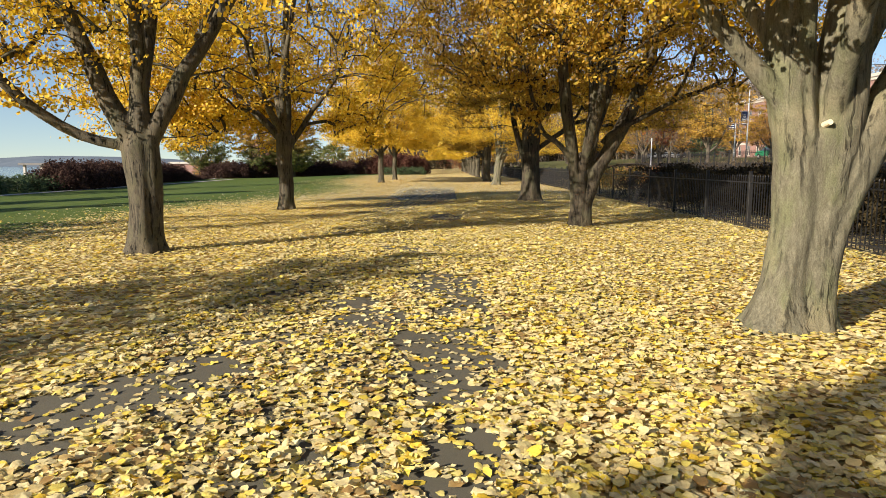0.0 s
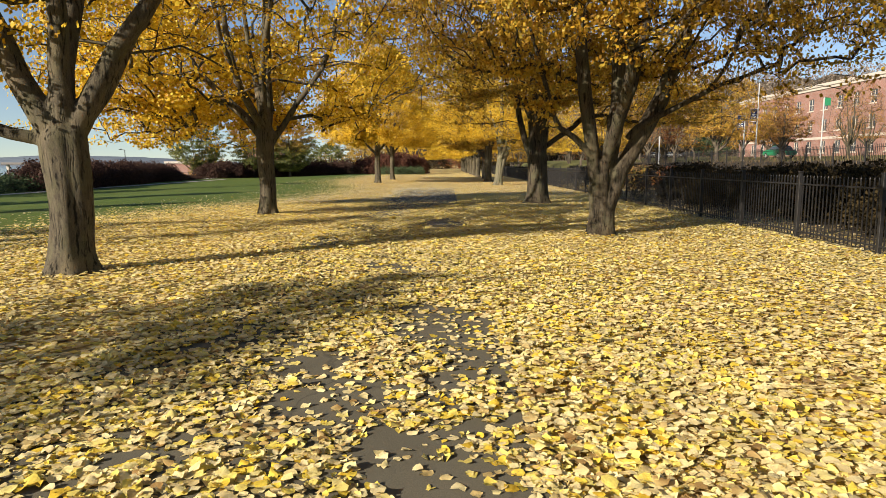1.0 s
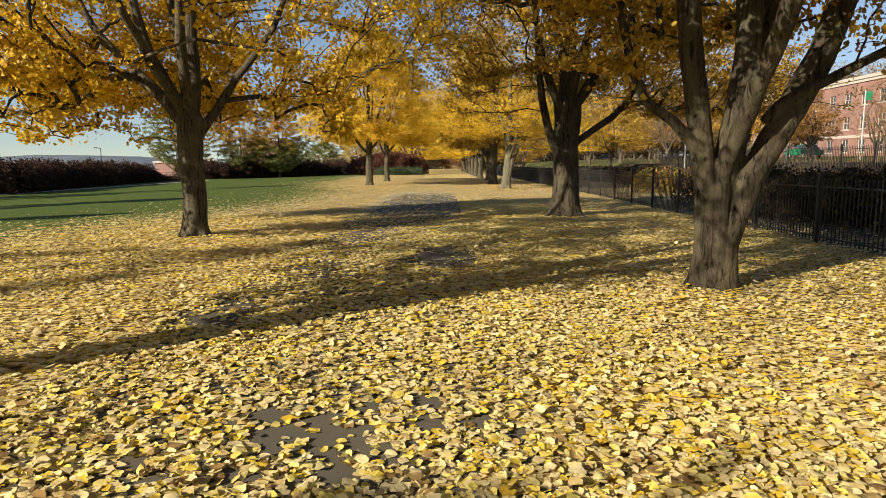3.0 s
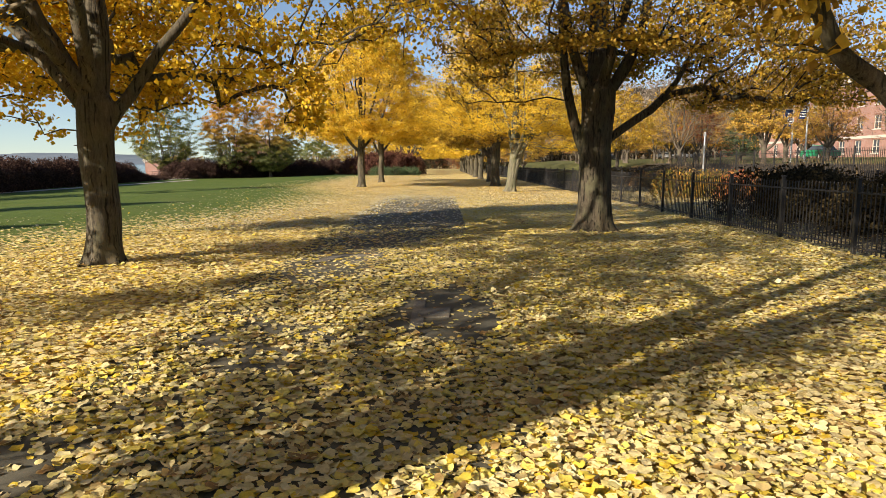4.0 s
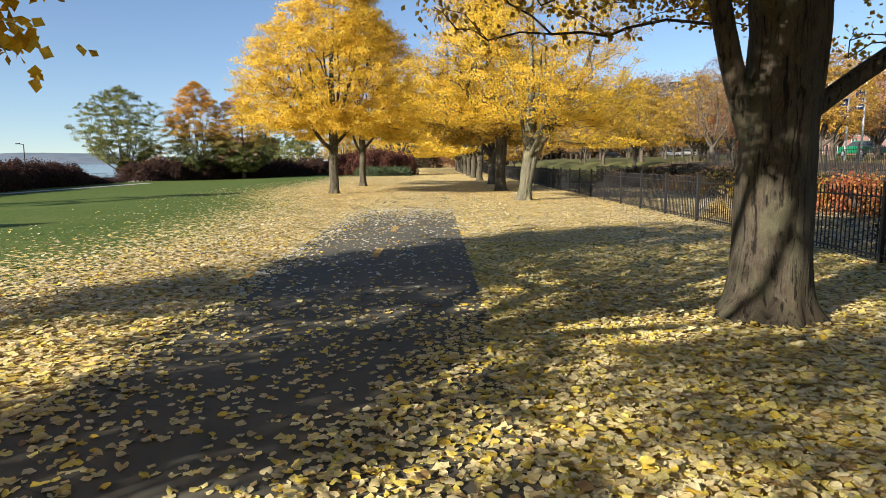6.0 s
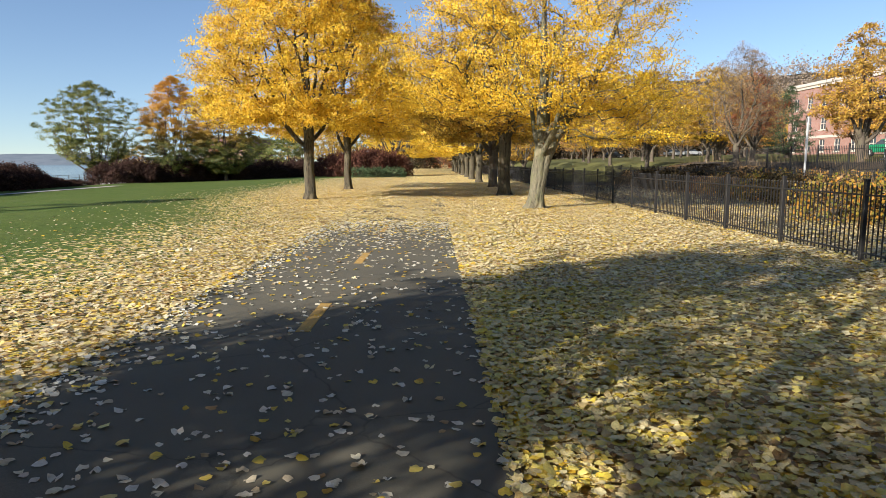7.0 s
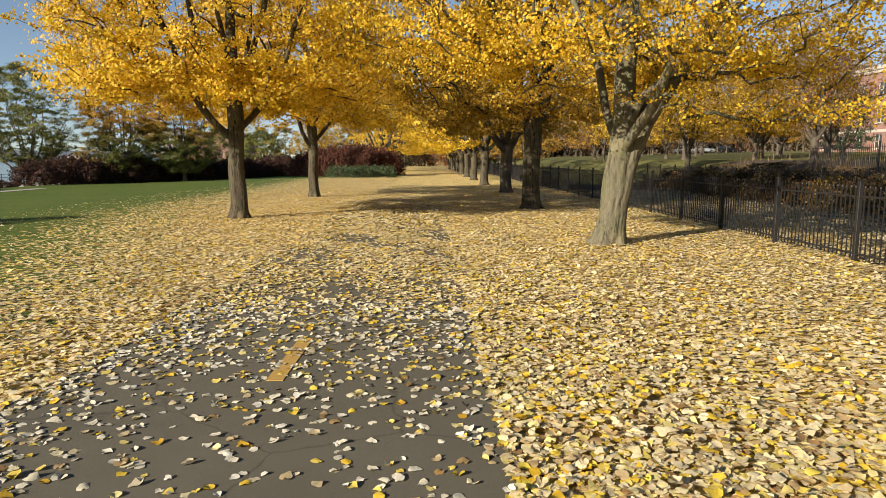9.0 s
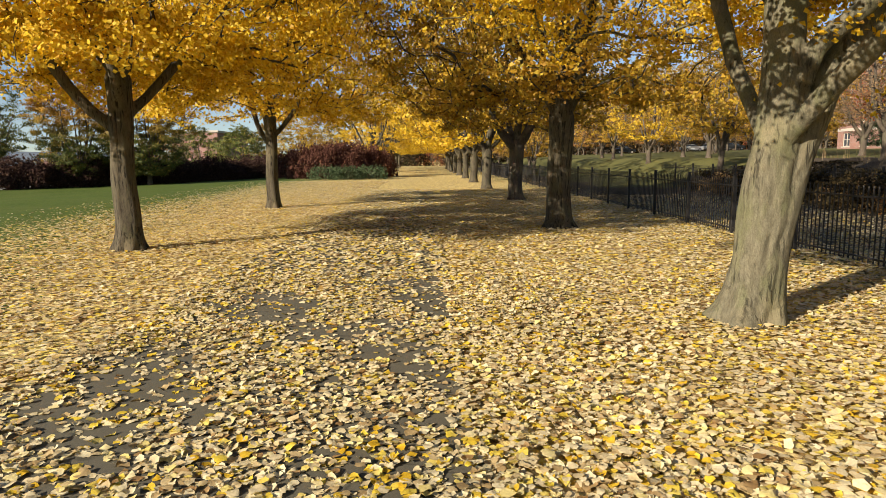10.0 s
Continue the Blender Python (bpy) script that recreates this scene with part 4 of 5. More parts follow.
# ---- shrubs and hedges ----
def shrub_data(seed, mat, n=2600, leaf=0.07, outline=LEAF_FAR):
    rng = np.random.default_rng(seed)
    th, u = rng.uniform(0, 2 * np.pi, n), rng.uniform(0, 1, n)
    phi = np.arccos(1 - u)
    lump = 1 + 0.16 * np.sin(3 * th + seed) * np.sin(4 * phi) + 0.10 * np.sin(7 * th + 2 * phi + seed) + rng.normal(0, 0.06, n)
    r = lump * rng.uniform(0.7, 1.0, n) ** 0.5
    at = np.stack([r * np.sin(phi) ** 0.8 * np.cos(th), r * np.sin(phi) ** 0.8 * np.sin(th), np.abs(r * np.cos(phi)) ** 0.85], -1)
    V, T = leaves(rng, at, rng.uniform(0.7, 1.5, n) * leaf, outline)
    foliage = tri_mesh("foliage", V, T, mat)
    lines = []
    for _ in range(12):
        a, lean, h = rng.uniform(0, 6.28), rng.uniform(0.05, 0.9), rng.uniform(0.7, 1.02)
        s = np.linspace(0, 1, 4)
        lines.append((np.stack([h * lean * s**1.3 * np.cos(a), h * lean * s**1.3 * np.sin(a), 0.95 * h * s * (1 - 0.3 * lean)], -1), 0.02 * (1 - 0.8 * s)))
    V, T = tubes(lines, 3)
    return foliage, tri_mesh("stem_cluster", V, T, BARK_DARK, True)


def shrub(name, data, x, y, sx, sy, sz, turn, label, group="", category="shrub"):
    z = float(ground_height(x, y))
    ob = thing(name, pose(x, y, z, 0, 0, turn), label, category, group)
    for n, d in zip(("foliage", "stem_cluster"), data):
        child(n, d, ob, "", Matrix.Diagonal((sx, sy, sz, 1)))
    return ob


rng = np.random.default_rng(77)
maroon = [shrub_data(201 + k, MAROON, 6500, 0.056, LEAF_CHIP) for k in range(3)]
burgundy = [shrub_data(206 + k, BURGUNDY, 5000, 0.06, LEAF_CHIP) for k in range(2)]
juniper = shrub_data(211, JUNIPER, 1800, 0.08, LEAF_CHIP)
dry = [shrub_data(221 + k, DRY, 1000, 0.075) for k in range(2)]
scarlet = [shrub_data(231, SCARLET, 1000, 0.07), shrub_data(232, RUST, 1000, 0.07)]
olive = shrub_data(241, OLIVE, 1000, 0.07)
HEDGE = "dark maroon barberry shrub of a hedge row"
for k, yy in enumerate(np.arange(46.5, 82, 1.75)):
    shrub("hedge_shrub", maroon[k % 3], -26.6 - 0.13 * (yy - 48) + 0.3 * math.sin(k), yy, 1.8, 1.7, (1.78 + 0.12 * math.sin(1.7 * k)) * min(1.0, 0.3 + 0.09 * max(0, 80 - yy)), 40 * k, HEDGE, "lakeside hedge")
for k, s in enumerate(np.linspace(0, 1, 15)):
    shrub("hedge_shrub", maroon[(k + 1) % 3], -29.0 + 14.3 * s + 0.4 * math.sin(2 * k), 85.5 + 20 * s, 2.0 + 0.3 * math.sin(3 * k), 2.0, 1.75 + 0.33 * math.sin(2.1 * k) - 0.25 * (k in (6, 7, 11)), 53 * k, HEDGE, "lakeside hedge")
for k, (xx, yy, h) in enumerate(((-11.6, 100, 2.4), (-9.8, 98, 2.6), (-8.0, 97.5, 2.9), (-6.2, 98.5, 3.0), (-4.8, 100, 2.8), (-7.6, 101, 2.9), (-9.8, 102, 2.7), (-4.2, 103, 2.4))):
    shrub("hedge_shrub", burgundy[k % 2], xx, yy, 1.8, 1.8, 0.95 * h, 60 * k, "rounded burgundy barberry shrub by the path", "burgundy shrubs")
for k, (xx, yy) in enumerate(((-7.6, 94.6), (-5.9, 94.2), (-4.3, 95.2))):
    shrub("juniper_shrub", juniper, xx, yy, 1.6, 1.3, 1.0, 80 * k, "low spreading green juniper shrub", "juniper shrubs")
for k, (xx, yy) in enumerate(((-27.2, 39.4), (-27.0, 41.6), (-27.4, 43.6), (-27.2, 45.4))):
    shrub("juniper_shrub", juniper, xx, yy, 1.6, 1.5, 1.0, 70 * k, "low spreading green juniper shrub", "juniper shrubs")
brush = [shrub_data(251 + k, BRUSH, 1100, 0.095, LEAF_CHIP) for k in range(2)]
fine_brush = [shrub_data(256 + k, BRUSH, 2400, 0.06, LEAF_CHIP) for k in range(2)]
for k in range(112):
    yy = 6 + k * 0.62 + rng.uniform(-0.4, 0.4)
    lit = 34 < yy < 50
    if lit and k % 3:
        continue
    front = k % 3 != 2
    xx = rng.uniform(13.6, 15.2) if front else rng.uniform(15.5, 19.0)
    kind = rng.random() + (0.4 if lit else 0.0) + (0.5 if 50 < yy < 59 else 0.0) - 0.1
    data, label = (brush[k % 2], "shade-dark leafy brush on the bank") if kind < 0.7 else ((dry[k % 2], "dry brown brush on the bank") if kind < 0.95 else ((scarlet[k % 2], "rust-red autumn shrub on the bank") if kind < 1.15 else (olive, "olive and orange shrub on the bank")))
    s = rng.uniform(0.8, 1.15)
    top = 1.2 - float(ground_height(xx, yy))
    shrub("bank_shrub", data, xx, yy, s, 1.2 * s, min(s * rng.uniform(0.9, 1.15), max(0.3, top)), 37 * k, label, "bank brush")

# brush row whose near-black colour also stands for the shade behind the fence
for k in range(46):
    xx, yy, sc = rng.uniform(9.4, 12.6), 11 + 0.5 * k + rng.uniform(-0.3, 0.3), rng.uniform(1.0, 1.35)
    shrub("bank_shrub", fine_brush[k % 2], xx, yy, sc, 1.25 * sc, rng.uniform(1.05, 1.4), 61 * k, "dense shade-dark brush behind the iron fence", "brush behind the fence")

for k, (xx, yy, data, label) in enumerate(((12.6, 40.2, scarlet[0], "scarlet autumn shrub behind the iron fence"), (13.3, 41.6, scarlet[0], "scarlet autumn shrub behind the iron fence"), (13.5, 39.2, scarlet[1], "rust-red autumn shrub behind the iron fence"),
                                           (10.6, 42.2, olive, "yellow and olive shrub behind the iron fence"), (11.4, 43.2, dry[0], "dry tan shrub behind the iron fence"), (11.9, 41.9, olive, "yellow and olive shrub behind the iron fence"))):
    shrub("bank_shrub", data, xx, yy, 0.95, 1.1, 1.15, 71 * k, label, "bright shrubs behind the fence")

# dry grass on the bank
n = 9000
gx, gy = rng.uniform(13.0, 22.3, n), rng.uniform(8, 78, n)
keep = rng.random(n) < np.where((gy > 32) & (gy < 52), 1.0, 0.35)
gx, gy = gx[keep], gy[keep]
n = len(gx)
root = np.stack([gx, gy, ground_height(gx, gy) - 0.02], -1)
way = rng.uniform(0, 2 * np.pi, n)
tall = rng.uniform(0.2, 0.6, n) * (0.5 + 0.8 * (np.sin(1.3 * gx + 0.9 * gy) * np.sin(0.7 * gy - gx) > -0.1))
lean = np.stack([np.cos(way), np.sin(way), 0 * way], -1) * (tall * rng.uniform(0.1, 0.6, n))[:, None]
wide = np.stack([-np.sin(way), np.cos(way), 0 * way], -1) * 0.012
tip = root + lean + np.stack([0 * way, 0 * way, tall], -1)
V = np.stack([root - wide, root + wide, tip], 1).reshape(-1, 3)
tagged(new("dry_grass", tri_mesh("dry_grass", V, np.arange(3 * n).reshape(-1, 3), DRYGRASS)), "tall tan dry grass on the bank", "grass", kind="stuff")

# ---- iron fence along the path ----
PANEL, FENCE_X, FENCE_H = 2.42, 6.92, 1.20
picket_me = mesh_of("picket", rod(box(bmesh.new(), -0.008, -0.008, 0.06, 0.008, 0.008, FENCE_H - 0.03), (0, 0, FENCE_H - 0.03), (0, 0, FENCE_H), 0.010, 0.001, 4), IRON)
rail_me = mesh_of("rail", box(bmesh.new(), -0.017, 0.03, -0.014, 0.017, PANEL - 0.03, 0.014, 0.003), IRON)
post_bm = box(bmesh.new(), -0.032, -0.032, -0.1, 0.032, 0.032, FENCE_H + 0.05, 0.004)
box(post_bm, -0.04, -0.04, FENCE_H + 0.05, 0.04, 0.04, FENCE_H + 0.075, 0.006)
post_me = mesh_of("post", post_bm, IRON)



def fence_panel(m, label, group, step=0.115, picket=picket_me):
    ob = thing("fence_panel", m, label, "fence", group)
    child("post", post_me, ob)
    for z in (0.13, FENCE_H - 0.17):
        child("rail", rail_me, ob, "", pose(0, 0, z))
    for k in range(1, int(PANEL / step)):
        child("picket", picket, ob, "", pose(0, k * step, 0))
    return ob


first = fence_panel(pose(FENCE_X, 8.75, 0), "black iron picket fence panel beside the leafy verge", "iron fence by the path")
for k in range(1, 27):
    copy_thing(first, pose(FENCE_X, 8.75 + PANEL * k, 0))
across = fence_panel(pose(14.4, 7.6, 0.0), "black iron picket fence panel at the foot of the bank", "iron fence at the foot of the bank")
for k in range(1, 30):
    copy_thing(across, pose(14.4, 7.6 + PANEL * k, 0.08))
across.matrix_basis = pose(14.4, 7.6, 0.08)
UPPER_X, UPPER_Y = 18.7, 66.7
upper = fence_panel(pose(UPPER_X, UPPER_Y - PANEL, float(ground_height(UPPER_X, 40)) - 0.02), "black iron picket fence panel on top of the bank", "iron fence on the bank", 0.125, picket_me)
for k in range(2, 19):
    copy_thing(upper, pose(UPPER_X, UPPER_Y - PANEL * k, float(ground_height(UPPER_X, 40)) - 0.02))
# far stretch of the same fence
V = []
bm = bmesh.new()
for k in range(27, 46):
    y0 = 8.75 + PANEL * k
    box(bm, FENCE_X - 0.03, y0 - 0.03, 0, FENCE_X + 0.03, y0 + 0.03, FENCE_H + 0.06)
    for z in (0.13, FENCE_H - 0.17):
        box(bm, FENCE_X - 0.017, y0 + 0.03, z - 0.014, FENCE_X + 0.017, y0 + PANEL - 0.03, z + 0.014)
    for j in range(1, 16):
        box(bm, FENCE_X - 0.008, y0 + j * 0.15 - 0.008, 0.06, FENCE_X + 0.008, y0 + j * 0.15 + 0.008, FENCE_H)
tagged(new("far_fence", mesh_of("far_fence", bm, IRON)), "black iron picket fence running on into the distance", "fence", kind="stuff")


# ---- trees beyond ----
def back_tree(x, y, seed, height, radius, leaf, label, base=1.6, trunk=0.16, twigs=300, per=18, scale=1.95, bark=BARK_DARK, power=0.62, fork=1.3, group="trees beyond", limbs=None):
    r = np.random.default_rng(seed)
    spec = dict(seed=seed, trunk=trunk, height=height, base=base, radius=radius, fork=fork, limbs=limbs or limbs_of(r, 5, 36, 0.45 * height), twigs=twigs, leaves=per, leaf_scale=scale, power=power, even=1.6, inner=0.08)
    spec["crown_label"] = "autumn leaves" if leaf is not GREEN else "green leaves"
    return tree(x, y, spec, label, leaf, bark, LEAF_CHIP if y > 70 else LEAF_FAR, detail=False, group=group)


fan = [(40 * k + 15 * math.sin(5 * k), 8 + 58 * ((k * 0.618) % 1), 6.6 - 1.6 * ((k * 0.618) % 1), 0.0, 0.24) for k in range(14)]
back_tree(-31.8, 88.2, 301, 9.6, 5.0, GREEN, "spreading green-leaved tree fanning out behind the hedge", base=0.9, trunk=0.2, twigs=800, per=50, scale=1.45, power=1.15, fork=0.7, group="lakeside trees", limbs=fan)
egg = [(50 * k + 12 * math.sin(4 * k), 6 + 36 * ((k * 0.618) % 1), 6.2, 0.0, 0.24) for k in range(10)]
back_tree(-25.0, 90, 302, 10.0, 3.5, TURNING, "upright tree turning orange above green behind the hedge", base=0.4, twigs=850, per=56, scale=1.45, power=0.85, fork=0.9, group="lakeside trees", limbs=egg)
back_tree(-20.8, 92, 303, 9.2, 3.9, TURNING, "round tree turning orange above green behind the hedge", base=0.4, twigs=850, per=56, scale=1.45, power=0.85, fork=0.9, group="lakeside trees", limbs=egg)
back_tree(-18.2, 108, 304, 5.2, 3.4, GREEN, "low green-leaved tree behind the hedge", base=0.6, twigs=300, per=26, fork=0.8, group="lakeside trees")
back_tree(-14.0, 118, 305, 6.5, 4.0, OCHRE, "ochre-leaved tree beyond the lawn", group="lakeside trees")
for k, (xx, yy, hh, rr, lf, lb) in enumerate((
        (24.5, 84, 8.5, 4.2, OCHRE, "golden autumn tree on the upper lawn"), (29, 92, 9.0, 4.4, OCHRE, "golden autumn tree on the upper lawn"),
        (25, 104, 9, 4.5, TAN, "golden-brown autumn tree on the upper lawn"), (35, 100, 9.5, 4.2, TAN, "golden-brown autumn tree on the upper lawn"),
        (40, 110, 8, 3.6, RUST, "rust-brown autumn tree on the upper lawn"), (33, 116, 9, 4.5, TAN, "golden-brown autumn tree on the upper lawn"),
        (22, 122, 10, 4.8, TAN, "golden-brown autumn tree on the upper lawn"), (43, 92, 6, 2.8, RUST, "rust-brown autumn tree on the upper lawn"),
        (14, 128, 10, 4.8, OCHRE, "golden autumn tree on the upper lawn"), 
        (27, 88, 8.0, 4.0, OCHRE, "golden autumn tree on the upper lawn"), (19, 96, 9.5, 4.6, GOLD, "golden autumn tree on the upper lawn"),
        (20, 110, 10, 5.0, OCHRE, "golden autumn tree on the upper lawn"), (37, 124, 10, 5.0, TAN, "golden-brown autumn tree on the upper lawn"), (28, 134, 10, 5.0, RUST, "rust-brown autumn tree on the upper lawn"),
        (37.5, 77, 7.0, 3.0, RUST, "rust-brown autumn tree on the upper lawn"), (12, 112, 10.5, 4.8, TAN, "golden-brown autumn tree on the upper lawn"),
        (-1, 200, 12, 7, TAN, "golden-brown autumn tree far down the park"), (6, 190, 12, 6, OCHRE, "golden autumn tree far down the park"), (-10, 190, 12, 6, OCHRE, "golden autumn tree far down the park"),
        (15, 150, 11, 5.5, OCHRE, "golden-brown autumn tree on the upper lawn"), (-12, 150, 11, 5.5, GOLD, "golden autumn tree far down the park"), (-20, 165, 11, 6, OCHRE, "golden-brown autumn tree far down the park"))):
    back_tree(xx, yy, 320 + k, hh, rr, lf, lb, group="trees on the upper lawn")
back_tree(20.2, 69, 341, 7.8, 2.7, BROWN, "tall upright tree with dense brown twigs", twigs=900, per=14, scale=0.8, power=0.6, group="bare trees")
back_tree(26.5, 80, 351, 9.0, 3.0, BROWN, "tall upright tree with dense brown twigs", twigs=700, per=12, scale=0.9, power=0.6, group="bare trees")
back_tree(24.0, 62, 352, 7.6, 3.2, TAN, "golden-brown autumn tree on the upper lawn", twigs=420, per=26, scale=1.4, base=2.0, group="trees on the upper lawn")
back_tree(30.5, 71.5, 353, 8.2, 3.4, TAN, "golden-brown autumn tree on the upper lawn", twigs=420, per=26, scale=1.4, base=1.8, group="trees on the upper lawn")
back_tree(35.3, 73.3, 354, 7.6, 2.8, RUST, "rust-brown autumn tree by the brick building", twigs=360, per=16, scale=1.3, base=2.0, group="trees on the upper lawn")
back_tree(46, 96, 342, 9.0, 3.2, RUST, "nearly bare tree with brown twigs", twigs=420, per=2, scale=1.0, bark=BARK, group="bare trees")
back_tree(50, 86, 345, 9.0, 3.6, RUST, "nearly bare tree with brown twigs by the brick building", twigs=460, per=5, scale=1.0, bark=BARK, group="bare trees")
back_tree(46, 76, 346, 8.0, 3.4, RUST, "nearly bare tree with brown twigs by the brick building", twigs=460, per=8, scale=1.2, bark=BARK, group="bare trees")
back_tree(38, 66, 343, 8.0, 3.2, RUST, "nearly bare tree with brown twigs by the brick building", twigs=420, per=4, scale=1.0, bark=BARK, group="bare trees")
woods = [back_tree(60, 140, 380, 11, 5.0, TAN, "golden-brown autumn tree in the woods beyond the lawn", per=22, group="woods beyond the lawn"),
         back_tree(48, 150, 381, 10, 4.6, RUST, "rust-brown autumn tree in the woods beyond the lawn", per=18, group="woods beyond the lawn"),
         back_tree(36, 146, 382, 11, 5.0, OCHRE, "golden autumn tree in the woods beyond the lawn", per=22, group="woods beyond the lawn"),
         back_tree(54, 158, 383, 12, 4.2, BROWN, "tall brown-twigged tree in the woods beyond the lawn", per=14, group="woods beyond the lawn")]
wood_rng = np.random.default_rng(91)
for k in range(44):
    xx, yy = 10 + 1.55 * k + wood_rng.uniform(-2, 2), 184 - 0.47 * k + wood_rng.uniform(-8, 14)
    m = pose(xx, yy, float(ground_height(xx, yy)) - 0.01, 0, 0, wood_rng.uniform(0, 360)) @ Matrix.Scale(wood_rng.uniform(0.8, 1.15), 4)
    copy_thing(woods[k % 4], m)
for k in range(30):
    xx, yy = -6 + 3.6 * k, 196 - 0.4 * k + wood_rng.uniform(-3, 5)
    shrub("thicket_shrub", (dry, brush, scarlet)[k % 5 % 3][k % 2], xx, yy, 4.2, 3.4, wood_rng.uniform(3.2, 5.4), 77 * k, "tall brown thicket beyond the road", "thicket beyond the road")
back_tree(23.0, 72.5, 355, 6.4, 2.2, SCARLET, "small orange-red autumn tree beyond the iron fence", twigs=320, per=22, scale=1.2, base=1.6, group="trees on the upper lawn")
back_tree(17.5, 79, 356, 8.2, 3.6, OCHRE, "golden autumn tree on the upper lawn", base=2.0, group="trees on the upper lawn")
back_tree(21.5, 90, 357, 8.6, 4.0, OCHRE, "golden autumn tree on the upper lawn", base=2.0, group="trees on the upper lawn")
back_tree(34.3, 89, 344, 6.8, 2.4, JUNIPER, "dark green conical evergreen tree", base=0.3, twigs=420, per=34, scale=1.2, power=0.45, fork=0.6, group="evergreens")


for k, (xx, yy, hh, rr, lf) in enumerate(((-26, 118, 6, 4.0, GREEN), (-34, 126, 6.5, 4.2, RUST), (-21, 132, 7, 4.4, OLIVE), (-42, 120, 5.5, 4.0, OLIVE), (-16, 140, 8, 4.6, OCHRE), (-30, 150, 8, 5, GREEN), (-11, 128, 7, 4, OLIVE), (-50, 140, 6, 4.5, RUST))):
    back_tree(xx, yy, 370 + k, hh, rr, lf, "tree with thinning autumn leaves beyond the hedge", base=0.4, fork=0.8, per=30, group="trees beyond the hedge")


# ---- brick building ----
def building(x0, x1, y0, y1, z0, storeys, storey_h, bays, label):
    """A brick block whose long side looks west; window openings go through its wall."""
    ob = thing("brick_building", pose(x0, y0, z0), label, "building")
    L, D, H = y1 - y0, x1 - x0, storeys * storey_h + 1.2
    bay = L / bays
    bm = bmesh.new()
    ww, wh, sill = 1.5, 1.75, 0.95
    for k in range(storeys):
        zb = k * storey_h
        box(bm, 0, 0, zb, 0.35, L, zb + sill)
        top = zb + storey_h if k < storeys - 1 else H
        box(bm, 0, 0, zb + sill + wh, 0.35, L, top)
        for j in range(bays + 1):
            a = max(0, j * bay - (bay - ww) / 2)
            c = min(L, j * bay + (bay - ww) / 2)
            box(bm, 0, a, zb + sill, 0.35, c, zb + sill + wh)
    box(bm, 0.35, 0, 0, D, 0.35, H)
    box(bm, 0.35, L - 0.35, 0, D, L, H)
    box(bm, D - 0.35, 0.35, 0, D, L - 0.35, H)
    part("wall", bm, BRICK, ob, "red brick wall")
    part("roof", box(bmesh.new(), 0.35, 0.35, H - 0.5, D - 0.35, L - 0.35, H - 0.2), ROOF, ob)
    bm = box(bmesh.new(), -0.35, -0.35, H - 0.05, D + 0.35, L + 0.35, H + 0.4, 0.05)
    box(bm, -0.18, -0.18, H - 0.4, 0.0, L + 0.18, H - 0.05)
    part("cornice", bm, TRIM, ob, "pale cornice")
    part("band", box(bmesh.new(), -0.06, -0.06, storey_h - 0.2, -0.003, L, storey_h + 0.15), TRIM, ob, "pale stone band")
    pane = mesh_of("pane", box(bmesh.new(), 0.20, -ww / 2 + 0.06, 0.06, 0.22, ww / 2 - 0.06, wh - 0.06), GLASS)
    bm = bmesh.new()
    for a, c in ((-ww / 2, -ww / 2 + 0.08), (-0.03, 0.03), (ww / 2 - 0.08, ww / 2)):
        box(bm, 0.14, a, 0, 0.24, c, wh)
    for a, c in ((0, 0.08), (wh / 2 - 0.03, wh / 2 + 0.03), (wh - 0.08, wh)):
        box(bm, 0.145, -ww / 2 + 0.08, a, 0.235, ww / 2 - 0.08, c)
    frame_me = mesh_of("window_frame", bm, TRIM)
    sill_me = mesh_of("window_sill", box(bmesh.new(), -0.09, -ww / 2 - 0.1, -0.14, 0.14, ww / 2 + 0.1, -0.003), TRIM)
    for k in range(storeys):
        for j in range(bays):
            w = child("window", frame_me, ob, "pale-framed window", pose(0, (j + 0.5) * bay, k * storey_h + sill))
            child("pane", pane, w)
            child("window_sill", sill_me, w)
    return ob


building(55, 72, 77, 128, 2.2, 3, 3.1, 14, "three-storey red brick building with a pale cornice")
building(-62, -54, 150, 166, -2.7, 1, 3.0, 5, "low brick building by the lake")
building(-56, -46, 190, 215, 0.0, 2, 3.2, 6, "distant brick building beyond the park")

